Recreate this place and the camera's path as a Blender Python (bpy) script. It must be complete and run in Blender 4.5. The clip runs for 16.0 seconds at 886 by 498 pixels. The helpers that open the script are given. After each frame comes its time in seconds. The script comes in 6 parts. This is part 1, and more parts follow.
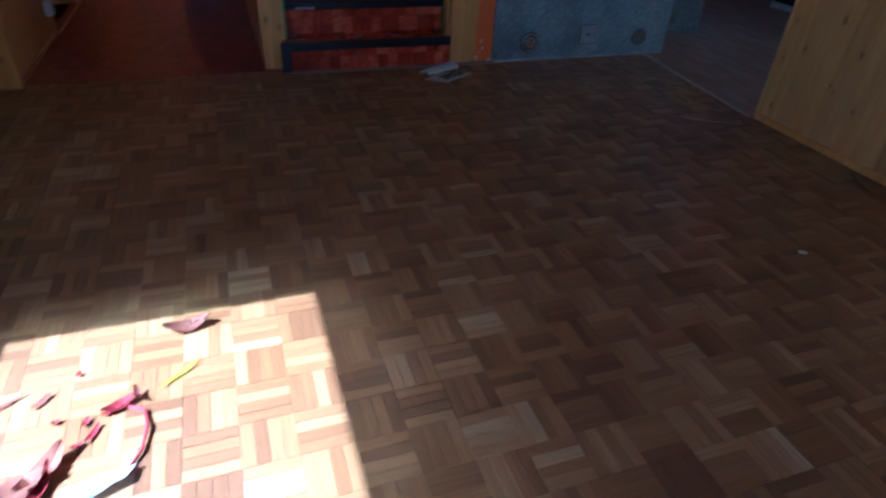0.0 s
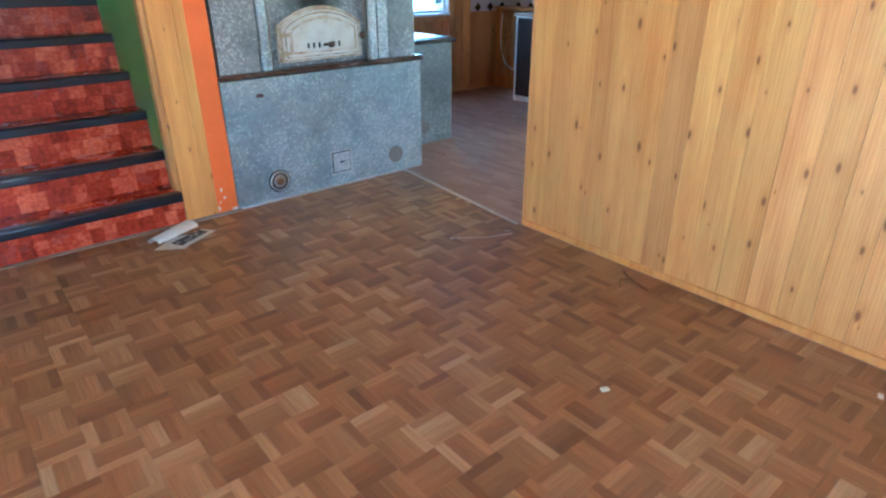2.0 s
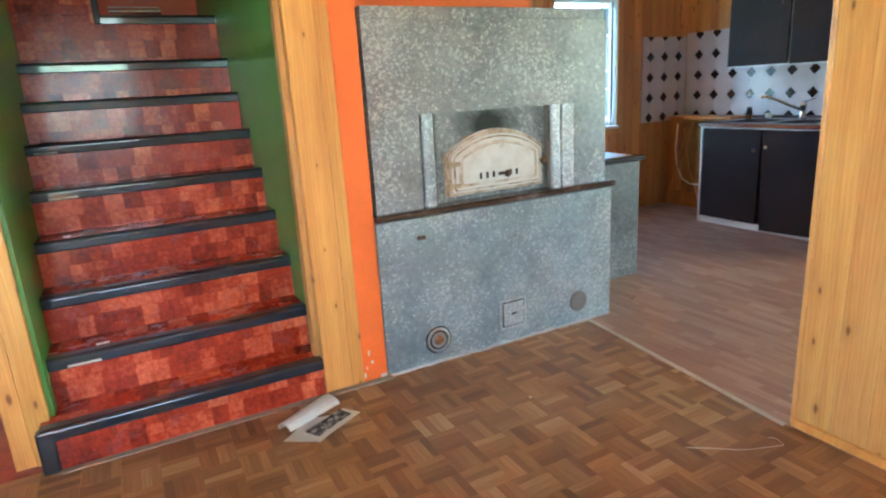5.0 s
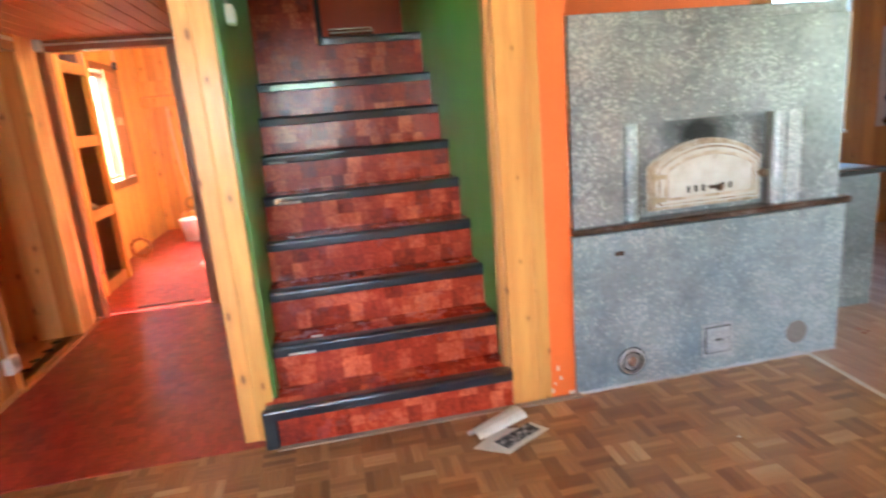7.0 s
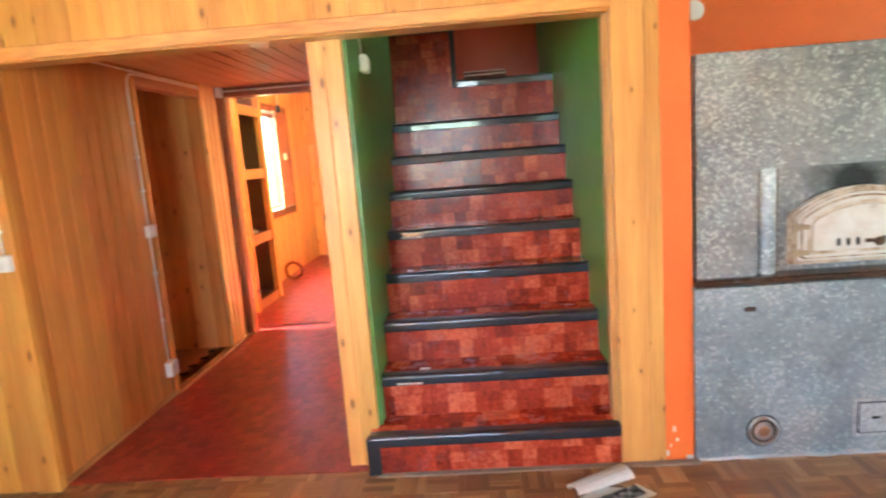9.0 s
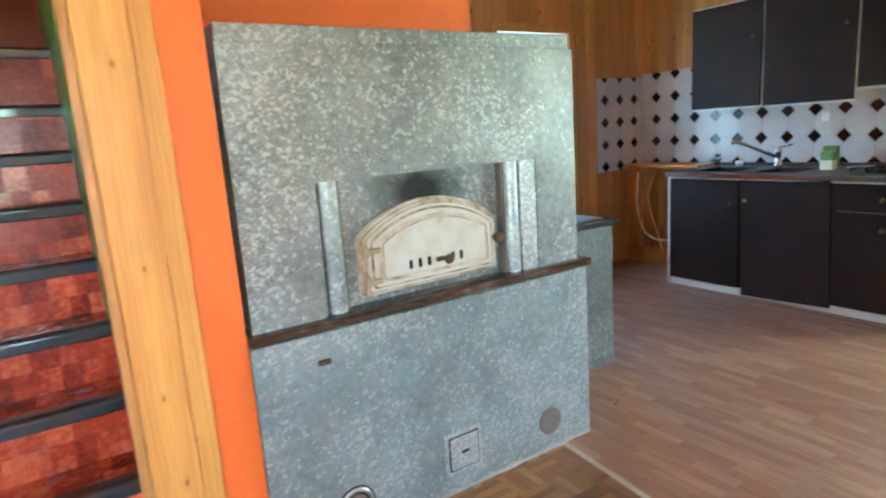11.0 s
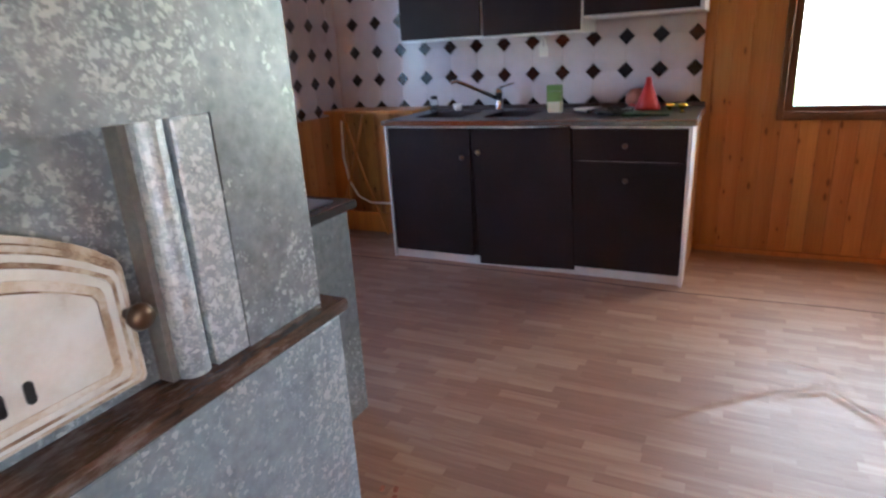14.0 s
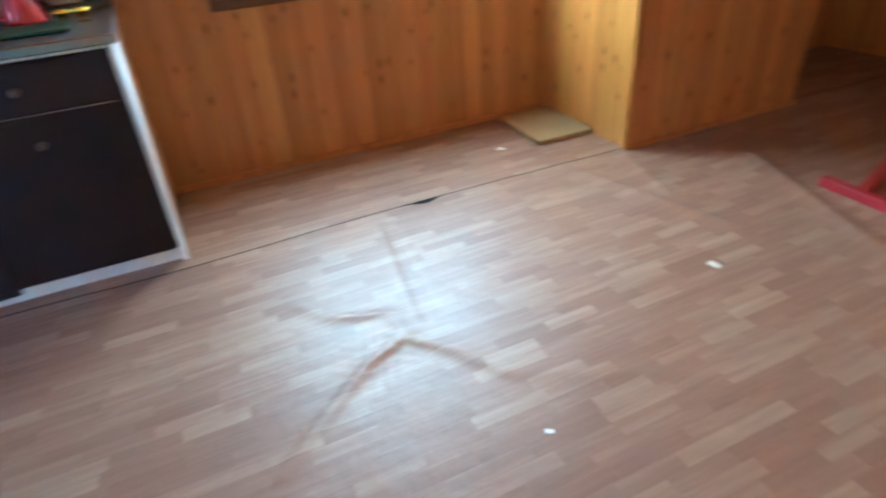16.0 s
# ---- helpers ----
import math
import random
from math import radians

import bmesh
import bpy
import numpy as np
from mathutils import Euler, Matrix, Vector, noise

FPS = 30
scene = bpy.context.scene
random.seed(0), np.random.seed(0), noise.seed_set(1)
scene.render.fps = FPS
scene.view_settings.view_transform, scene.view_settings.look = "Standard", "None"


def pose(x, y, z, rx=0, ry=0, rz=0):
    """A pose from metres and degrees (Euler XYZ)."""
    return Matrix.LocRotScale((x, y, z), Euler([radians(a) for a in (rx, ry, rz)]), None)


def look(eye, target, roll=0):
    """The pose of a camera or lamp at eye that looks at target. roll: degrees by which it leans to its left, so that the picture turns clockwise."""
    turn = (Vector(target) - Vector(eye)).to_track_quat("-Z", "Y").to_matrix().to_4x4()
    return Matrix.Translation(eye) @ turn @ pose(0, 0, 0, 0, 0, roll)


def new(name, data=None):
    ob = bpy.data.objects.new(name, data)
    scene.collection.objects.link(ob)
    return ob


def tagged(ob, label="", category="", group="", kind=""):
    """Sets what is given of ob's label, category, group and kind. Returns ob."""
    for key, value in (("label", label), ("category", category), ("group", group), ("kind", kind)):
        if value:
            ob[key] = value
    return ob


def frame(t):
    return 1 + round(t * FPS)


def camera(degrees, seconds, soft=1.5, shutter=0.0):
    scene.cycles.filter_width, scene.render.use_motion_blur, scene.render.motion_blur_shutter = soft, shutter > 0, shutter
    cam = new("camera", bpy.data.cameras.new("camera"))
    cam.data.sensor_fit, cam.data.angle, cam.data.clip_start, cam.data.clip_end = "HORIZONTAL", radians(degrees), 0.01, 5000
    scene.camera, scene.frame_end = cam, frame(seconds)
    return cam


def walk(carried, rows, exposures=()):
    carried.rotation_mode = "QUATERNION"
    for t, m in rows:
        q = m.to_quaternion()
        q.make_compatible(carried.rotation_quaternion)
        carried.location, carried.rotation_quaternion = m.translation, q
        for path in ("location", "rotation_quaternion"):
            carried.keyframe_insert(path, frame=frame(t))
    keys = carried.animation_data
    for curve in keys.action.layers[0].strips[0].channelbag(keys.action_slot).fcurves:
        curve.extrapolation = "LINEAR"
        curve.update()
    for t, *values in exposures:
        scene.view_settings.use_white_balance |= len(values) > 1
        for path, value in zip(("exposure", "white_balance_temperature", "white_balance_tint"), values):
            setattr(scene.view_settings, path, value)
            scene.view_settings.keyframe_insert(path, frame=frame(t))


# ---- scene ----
cam = camera(73.4, 16.0, 2.2, 0.4)
PATH = [
    (0, (-0.323, -3.818, 1.244), (0.266, -2.274, 0.118), 3.5),
    (0.5, (-0.131, -3.806, 1.271), (0.626, -2.265, 0.246), -0.5),
    (1, (0.092, -3.717, 1.251), (1.041, -2.23, 0.309), -1.7),
    (1.5, (0.153, -3.622, 1.268), (1.18, -2.148, 0.387), -2.5),
    (2, (0.189, -3.41, 1.318), (1.348, -2.018, 0.47), -0.3),
    (2.5, (0.209, -3.229, 1.333), (1.431, -1.85, 0.556), 0.8),
    (3, (0.365, -3.03, 1.324), (1.533, -1.556, 0.644), -0.5),
    (3.5, (0.466, -2.834, 1.318), (1.477, -1.227, 0.691), -2.4),
    (4, (0.47, -2.648, 1.333), (1.394, -0.973, 0.751), -4.1),
    (4.2, (0.448, -2.599, 1.331), (1.373, -0.914, 0.779), -3.8),
    (6.3, (0.494, -2.447, 1.326), (1.209, -0.65, 0.817), -4.1),
    (6.5, (0.479, -2.451, 1.331), (1.135, -0.631, 0.824), -4.3),
    (7, (0.371, -2.41, 1.37), (0.73, -0.499, 0.905), -4.8),
    (7.5, (0.287, -2.387, 1.394), (0.315, -0.425, 1.006), -5.1),
    (8, (0.302, -2.393, 1.39), (0.063, -0.439, 1.034), -5.0),
    (8.5, (0.389, -2.402, 1.393), (0.125, -0.452, 1.035), -4.6),
    (9, (0.529, -2.432, 1.385), (0.415, -0.46, 1.069), -4.4),
    (9.5, (0.653, -2.412, 1.351), (0.802, -0.445, 1.02), -4.5),
    (10, (0.73, -2.203, 1.302), (1.194, -0.292, 0.939), -3.6),
    (10.2, (0.776, -2.099, 1.325), (1.411, -0.238, 0.956), -3.4),
    (12.3, (1.295, -1.273, 1.362), (2.636, 0.139, 0.903), -4.2),
    (12.5, (1.325, -1.21, 1.361), (2.716, 0.148, 0.891), -3.6),
    (13, (1.515, -1.05, 1.323), (3.014, 0.188, 0.855), -3.6),
    (13.5, (1.7, -0.952, 1.335), (3.267, 0.187, 0.828), -4.7),
    (14, (1.852, -0.769, 1.298), (3.542, 0.096, 0.672), -3.4),
    (14.5, (2.008, -0.611, 1.282), (3.724, 0.053, 0.498), -4.2),
    (15, (2.332, -0.665, 1.186), (4.086, -0.284, 0.306), -4.15),
    (15.5, (2.561, -0.698, 1.196), (4.315, -0.667, 0.235), -6.8),
    (16, (2.758, -0.714, 1.284), (4.321, -1.365, 0.218), -4.6),
]
EXPOSURE = [(0, 2.38, 3800, 4), (0.3, 3.0, 4000, 5), (0.5, 3.65, 4200, 4), (1.0, 5.0, 4300, 0), (1.5, 5.25, 4400, 0), (3.5, 5.5, 4750, -2), (4.2, 5.5, 5100, 0), (6.5, 5.75, 5400, 4), (7.5, 5.75, 5550, 12), (9.5, 5.8, 5600, 10), (10, 5.78, 5000, -5), (12.3, 5.6, 5600, 8), (13, 5.4, 5500, 14), (14, 5.2, 5500, 20), (15, 5.7, 5700, 12), (15.5, 5.85, 5000, 1), (16, 5.8, 4350, -4)]
walk(cam, [(t, look(eye, target, roll)) for t, eye, target, roll in PATH], EXPOSURE)

# ---- world and sun ----
world = bpy.data.worlds.new("world")
scene.world = world
world.use_nodes = True
sky = world.node_tree.nodes.new("ShaderNodeTexSky")
sky.sky_type, sky.sun_disc = "NISHITA", False
sky.sun_elevation, sky.sun_rotation = radians(46), radians(270)
world.node_tree.links.new(sky.outputs[0], world.node_tree.nodes["Background"].inputs[0])
world.node_tree.nodes["Background"].inputs[1].default_value = 0.05

sun_data = bpy.data.lights.new("sun", "SUN")
sun_data.energy, sun_data.angle, sun_data.color = 5.0, radians(0.5), (1.0, 0.93, 0.82)
sun_lamp = new("sun", sun_data)
sun_lamp.matrix_world = look((-10, 0, 10.355), (0, 0, 0))


def window_light(at, way, w, h, power, color):
    """Sky light standing in a window's opening."""
    data = bpy.data.lights.new("window_light", "AREA")
    data.shape, data.size, data.size_y = "RECTANGLE", w, h
    data.energy, data.color = power, color
    ob = new("window_light", data)
    ob.matrix_world = look(at, Vector(at) + Vector(way))
    return ob


window_light((-2.10, -2.92, 1.45), (1, 0, 0), 1.4, 1.15, 0.35, (0.93, 0.97, 1.0))
window_light((-0.175, -5.36, 1.45), (0, 1, 0), 1.8, 1.15, 1.1, (0.93, 0.97, 1.0))
window_light((6.14, -1.69, 1.45), (-1, 0, -0.4), 1.4, 1.05, 1.5, (0.98, 0.95, 0.71))
window_light((4.47, 2.27, 1.49), (0, -1, 0), 0.76, 1.2, 0.29, (0.42, 0.74, 1.0))
window_light((-2.04, 4.27, 1.45), (1, 0, 0), 0.8, 1.15, 3.2, (1.0, 0.98, 0.93))
# lamp of an unseen stairwell window, added to brighten the upper stairs
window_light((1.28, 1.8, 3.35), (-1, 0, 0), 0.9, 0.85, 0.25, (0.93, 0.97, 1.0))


# ---- node helpers and materials ----
def node(nt, kind, ins=None, **props):
    n = nt.nodes.new(kind)
    if "operation" in props:
        n.operation = props["operation"]
    if "feature" in props:
        n.feature = props["feature"]
    if "voronoi_dimensions" in props:
        n.voronoi_dimensions = props["voronoi_dimensions"]
    if "wave_type" in props:
        n.wave_type = props["wave_type"]
    if "offset" in props:
        n.offset = props["offset"]
    if "offset_frequency" in props:
        n.offset_frequency = props["offset_frequency"]
    if "squash" in props:
        n.squash = props["squash"]
    if "squash_frequency" in props:
        n.squash_frequency = props["squash_frequency"]
    for k, v in (ins or {}).items():
        s = n.inputs[k]
        if isinstance(v, bpy.types.NodeSocket):
            nt.links.new(v, s)
        else:
            s.default_value = v
    return n


def ramp(nt, fac, stops):
    n = nt.nodes.new("ShaderNodeValToRGB")
    nt.links.new(fac, n.inputs[0])
    el = n.color_ramp.elements
    while len(el) < len(stops):
        el.new(0.5)
    for e, (p, c) in zip(el, stops):
        e.position = p
        e.color = (*c, 1) if len(c) == 3 else (c[0], c[0], c[0], 1)
    return n.outputs[0]


def math_node(nt, op, a, b=0.0, c=0.0):
    n = node(nt, "ShaderNodeMath", {0: a, 1: b, 2: c}, operation=op)
    return n.outputs[0]


def mix(nt, fac, a, b, kind="MIX"):
    n = nt.nodes.new("ShaderNodeMix")
    n.data_type, n.blend_type = "RGBA", kind
    for i, v in ((0, fac), (6, a), (7, b)):
        if isinstance(v, bpy.types.NodeSocket):
            nt.links.new(v, n.inputs[i])
        else:
            n.inputs[i].default_value = (*v, 1) if isinstance(v, tuple) and len(v) == 3 else v
    return n.outputs[2]


def material(name, color=None, rough=0.5, metal=0.0, coat=0.0, spec=0.5):
    m = bpy.data.materials.new(name)
    m.use_nodes = True
    nt = m.node_tree
    b = nt.nodes["Principled BSDF"]
    b.inputs["Roughness"].default_value = rough
    b.inputs["Metallic"].default_value = metal
    b.inputs["Coat Weight"].default_value = coat
    b.inputs["Coat Roughness"].default_value = 0.15
    b.inputs["Specular IOR Level"].default_value = spec
    if color:
        b.inputs["Base Color"].default_value = (*color, 1)
    return m, nt, b


def coords(nt, scale=(1, 1, 1), shuffle=True, space="Object"):
    """Object coordinates, shifted at random from piece to piece."""
    tc = nt.nodes.new("ShaderNodeTexCoord")
    v = tc.outputs[space]
    if shuffle:
        oi = nt.nodes.new("ShaderNodeObjectInfo")
        off = node(nt, "ShaderNodeVectorMath", {0: (37.0, 11.0, 53.0)}, operation="SCALE")
        nt.links.new(oi.outputs["Random"], off.inputs["Scale"])
        v = node(nt, "ShaderNodeVectorMath", {0: v, 1: off.outputs[0]}, operation="ADD").outputs[0]
    return node(nt, "ShaderNodeVectorMath", {0: v, 1: scale}, operation="MULTIPLY").outputs[0]


def noise_tex(nt, vec, scale, detail=4.0, rough=0.55):
    return node(nt, "ShaderNodeTexNoise", {"Vector": vec, "Scale": scale, "Detail": detail, "Roughness": rough}).outputs[0]


def bump(nt, bsdf, height, strength, distance=0.002):
    n = node(nt, "ShaderNodeBump", {"Height": height, "Strength": strength, "Distance": distance})
    nt.links.new(n.outputs[0], bsdf.inputs["Normal"])


def spread(nt, col, hue=0.02, val=0.3):
    """Varies a colour from piece to piece."""
    oi = nt.nodes.new("ShaderNodeObjectInfo")
    r = oi.outputs["Random"]
    v = math_node(nt, "MULTIPLY_ADD", r, val, 1.0 - val / 2)
    r2 = math_node(nt, "FRACT", math_node(nt, "MULTIPLY", r, 17.31))
    h = math_node(nt, "MULTIPLY_ADD", r2, hue, 0.5 - hue / 2)
    n = node(nt, "ShaderNodeHueSaturation", {"Hue": h, "Value": v, "Color": col})
    return n.outputs[0]


def pine(name, light, dark, knot=(0.14, 0.047, 0.012), rough=0.38, coat=0.25, knots=True, val=0.28, axis="z", hue=0.01):
    """Varnished pine: long grain, growth rings and oval knots along one axis."""
    m, nt, b = material(name, None, rough, 0, coat)
    along = {"z": (1, 1, 0.07), "x": (0.07, 1, 1), "y": (1, 0.07, 1)}[axis]
    v = coords(nt, along)
    wide = noise_tex(nt, v, 14, 3)
    fine = noise_tex(nt, v, 130, 4, 0.6)
    rings = node(nt, "ShaderNodeTexWave", {"Vector": v, "Scale": 22.0, "Distortion": 9.0, "Detail": 2.0, "Detail Scale": 1.2}, wave_type="BANDS").outputs[1]
    f = math_node(nt, "ADD", math_node(nt, "MULTIPLY", wide, 0.68), math_node(nt, "MULTIPLY_ADD", rings, 0.10, math_node(nt, "MULTIPLY", fine, 0.26)))
    col = ramp(nt, f, [(0.33, light), (0.72, dark)])
    col = spread(nt, col, hue, val)
    if knots:
        ks = node(nt, "ShaderNodeSeparateXYZ", {0: coords(nt, (8.2, 8.2, 3.4))})
        kv = node(nt, "ShaderNodeCombineXYZ", {0: ks.outputs[0], 1: ks.outputs[2], 2: 0.0}).outputs[0]
        vo = node(nt, "ShaderNodeTexVoronoi", {"Vector": kv, "Scale": 1.0}, feature="F1", voronoi_dimensions="2D")
        size = node(nt, "ShaderNodeSeparateColor", {0: vo.outputs["Color"]}).outputs[0]
        d = math_node(nt, "ADD", vo.outputs[0], math_node(nt, "MULTIPLY_ADD", fine, 0.05, -0.025))
        d = math_node(nt, "DIVIDE", d, math_node(nt, "MULTIPLY_ADD", size, 1.1, 0.25))
        halo = ramp(nt, d, [(0.05, (1.0,)), (0.22, (0.0,))])
        core = ramp(nt, d, [(0.034, (1.0,)), (0.085, (0.0,))])
        col = mix(nt, math_node(nt, "MULTIPLY", halo, 0.5), col, dark)
        col = mix(nt, math_node(nt, "MULTIPLY", core, 0.85), col, knot)
    nt.links.new(col, b.inputs["Base Color"])
    bump(nt, b, fine, 0.15, 0.001)
    return m


PINE_PALE = pine("pale_pine", (0.64, 0.36, 0.110), (0.43, 0.185, 0.042), val=0.34)
PINE_AMBER = pine("amber_pine", (0.69, 0.335, 0.062), (0.48, 0.18, 0.028), rough=0.3, coat=0.4)
# amber pine coloured yellower to offset red light off the hall floor
PINE_AMBER_LIT = pine("amber_pine_lit", (0.70, 0.40, 0.10), (0.49, 0.22, 0.045), rough=0.3, coat=0.3)
PINE_KITCHEN = pine("kitchen_pine", (0.60, 0.285, 0.080), (0.42, 0.16, 0.040), rough=0.4, val=0.34, hue=0.012)
PINE_POST = pine("post_pine", (0.70, 0.37, 0.085), (0.48, 0.20, 0.04), rough=0.4, val=0.15)
PINE_BROWN = pine("brown_panel", (0.60, 0.245, 0.046), (0.40, 0.14, 0.025), knots=False, rough=0.36, coat=0.1, val=0.16)
# same pine, its colour raised to make up for the dim closet
PINE_CLOSET_LIT = pine("closet_pine_lit", (0.78, 0.43, 0.145), (0.58, 0.27, 0.075))
PINE_TRIM = pine("trim_pine", (0.60, 0.31, 0.10), (0.42, 0.17, 0.045), knots=False)
PINE_TRIM_X = pine("trim_pine_lying", (0.70, 0.35, 0.075), (0.44, 0.17, 0.04), knots=False, axis="x")
PINE_TRIM_Y = pine("trim_pine_lying_deep", (0.52, 0.25, 0.08), (0.34, 0.13, 0.04), knots=False, axis="y")
PINE_CEIL = pine("ceiling_board", (0.58, 0.235, 0.08), (0.42, 0.15, 0.045), knots=False, axis="y", rough=0.5, coat=0.0)
WINDOW_WOOD = pine("dark_window_wood", (0.16, 0.06, 0.025), (0.09, 0.03, 0.012), knots=False, rough=0.4)
SHUTTER_WOOD = pine("shutter_wood", (0.36, 0.13, 0.042), (0.25, 0.085, 0.025), knots=False)
DOOR_WOOD = pine("dark_jamb_wood", (0.30, 0.10, 0.035), (0.20, 0.065, 0.02), knots=False)


def paint(name, color, rough=0.45, wear=0.06, relief=0.25, coat=0.0):
    """Brushed house paint with faint unevenness."""
    m, nt, b = material(name, None, rough, 0, coat)
    v = coords(nt, (1, 1, 1))
    big = noise_tex(nt, v, 2.3, 4)
    fine = noise_tex(nt, v, 90, 3)
    f = math_node(nt, "MULTIPLY_ADD", big, 0.7, math_node(nt, "MULTIPLY", fine, 0.3))
    lo = tuple(c * (1 - 2.2 * wear) for c in color)
    hi = tuple(min(1, c * (1 + 2.2 * wear)) for c in color)
    nt.links.new(ramp(nt, f, [(0.3, lo), (0.7, hi)]), b.inputs["Base Color"])
    nt.links.new(math_node(nt, "MULTIPLY_ADD", big, 0.25, rough - 0.12), b.inputs["Roughness"])
    bump(nt, b, fine, relief, 0.0015)
    return m


GREEN = paint("green_paint", (0.092, 0.245, 0.048), 0.35)
RUSSET = paint("russet_paint", (0.50, 0.060, 0.016), 0.4, relief=0.1)
DARK_GREEN = paint("dark_green_plastic", (0.012, 0.045, 0.014), 0.4)
ORANGE = paint("orange_paint", (0.70, 0.135, 0.016), 0.5, relief=0.35)
WHITE = paint("white_paint", (0.72, 0.73, 0.72), 0.45)
WHITE_PLASTIC = paint("white_plastic", (0.74, 0.73, 0.69), 0.35, relief=0.05)
CABLE = paint("cable_white", (0.76, 0.72, 0.64), 0.45, relief=0.05)
RED_PAINT = paint("red_paint", (0.34, 0.015, 0.025), 0.4)
BROWN_LAMINATE = paint("dark_brown_laminate", (0.023, 0.0128, 0.0118), 0.6, 0.15)
BROWN_LAMINATE.node_tree.nodes["Principled BSDF"].inputs["Specular IOR Level"].default_value = 0.15
PLASTER = paint("plaster", (0.66, 0.64, 0.60), 0.8)
MORTAR = paint("old_mortar", (0.44, 0.45, 0.45), 0.85, 0.2)
BLACK = paint("black_rubber", (0.011, 0.0125, 0.017), 0.34, relief=0.05, coat=1.0)
IRON = paint("black_iron", (0.03, 0.028, 0.027), 0.25)
m_shelf, nt_shelf, b_shelf = material("rusty_shelf_edge", None, 0.24)
nt_shelf.links.new(ramp(nt_shelf, noise_tex(nt_shelf, coords(nt_shelf, (0.5, 1.6, 2.0), False), 13, 7, 0.72), [(0.36, (0.022, 0.016, 0.013)), (0.52, (0.075, 0.040, 0.025)), (0.66, (0.16, 0.135, 0.115))]), b_shelf.inputs["Base Color"])
bump(nt_shelf, b_shelf, noise_tex(nt_shelf, coords(nt_shelf, (1, 1, 1), False), 45, 5), 0.5, 0.003)
SOOT_STONE = m_shelf
BLACK.node_tree.nodes["Principled BSDF"].inputs["Coat Roughness"].default_value = 0.06
BLACK.node_tree.nodes["Principled BSDF"].inputs["Coat IOR"].default_value = 1.6
BLACK.node_tree.nodes["Principled BSDF"].inputs["Specular IOR Level"].default_value = 0.25
GREY_FLOOR_TRIM = paint("worn_floor_strip", (0.27, 0.20, 0.15), 0.6, 0.2)
RED_PLASTIC = paint("red_plastic", (0.55, 0.02, 0.012), 0.35, relief=0.05)
GREEN_CARTON = paint("green_carton", (0.15, 0.26, 0.07), 0.45)
PALE_CARTON = paint("pale_carton", (0.62, 0.60, 0.46), 0.5)
BOARD = paint("fibre_board", (0.36, 0.24, 0.10), 0.85, 0.12, 0.8)
PAPER = paint("old_paper", (0.82, 0.80, 0.75), 0.85, 0.1)
PRINT_DARK, nt_print, b_print = material("printed_photo", None, 0.7)
nt_print.links.new(ramp(nt_print, noise_tex(nt_print, coords(nt_print, (1, 1, 1), False), 42, 5, 0.6), [(0.36, (0.02, 0.022, 0.024)), (0.50, (0.14, 0.15, 0.155)), (0.64, (0.60, 0.60, 0.58))]), b_print.inputs["Base Color"])
DRY_LEAF = paint("dry_leaf", (0.28, 0.10, 0.06), 0.7, 0.3)
TWIG = paint("dry_twig", (0.15, 0.085, 0.045), 0.8, 0.2)
RED_LEAF = paint("red_leaf", (0.30, 0.02, 0.03), 0.6, 0.3)
YELLOW_LEAF = paint("yellow_blade", (0.60, 0.50, 0.04), 0.6)
PALE_EDGE = paint("pale_vinyl_edge", (0.50, 0.44, 0.37), 0.5, 0.2)
PALE_WRAP = paint("pale_wrapping", (0.52, 0.58, 0.60), 0.5)
CHROME = material("chrome", (0.70, 0.72, 0.74), 0.15, 1.0)[0]
HOT_PLATE = material("ground_iron_plate", (0.40, 0.43, 0.46), 0.32, 1.0)[0]
DULL_METAL = material("dull_metal", (0.55, 0.57, 0.57), 0.35, 1.0)[0]
EDGE_METAL = material("worn_edge_metal", (0.42, 0.41, 0.40), 0.25, 1.0)[0]
STEEL = material("steel_worktop", (0.105, 0.078, 0.072), 0.42, 0.8)[0]
BRASS = material("brass", (0.36, 0.26, 0.13), 0.3, 1.0)[0]
HINGE = material("stained_hinge", (0.38, 0.30, 0.18), 0.45, 0.6)[0]
GOLD = material("gold_ware", (0.75, 0.50, 0.05), 0.2, 1.0)[0]
DARK_KNOB = material("bronze_knob", (0.12, 0.075, 0.045), 0.4, 0.8)[0]
GLASS = material("glass", (0.9, 0.95, 0.95), 0.02)[0]
GLASS.node_tree.nodes["Principled BSDF"].inputs["Transmission Weight"].default_value = 1.0
GLASS.node_tree.nodes["Principled BSDF"].inputs["IOR"].default_value = 1.05
AMBER_PLASTIC = material("clear_brown_plastic", (0.62, 0.26, 0.15), 0.12)[0]
AMBER_PLASTIC.node_tree.nodes["Principled BSDF"].inputs["Transmission Weight"].default_value = 0.7
BLACK_HOLE = material("dark_gap", (0.01, 0.009, 0.008), 0.9)[0]
RUSTED_ZINC = paint("rusted_zinc", (0.17, 0.15, 0.125), 0.5, 0.2)
GRASS = paint("grass", (0.09, 0.14, 0.04), 0.9, 0.3)


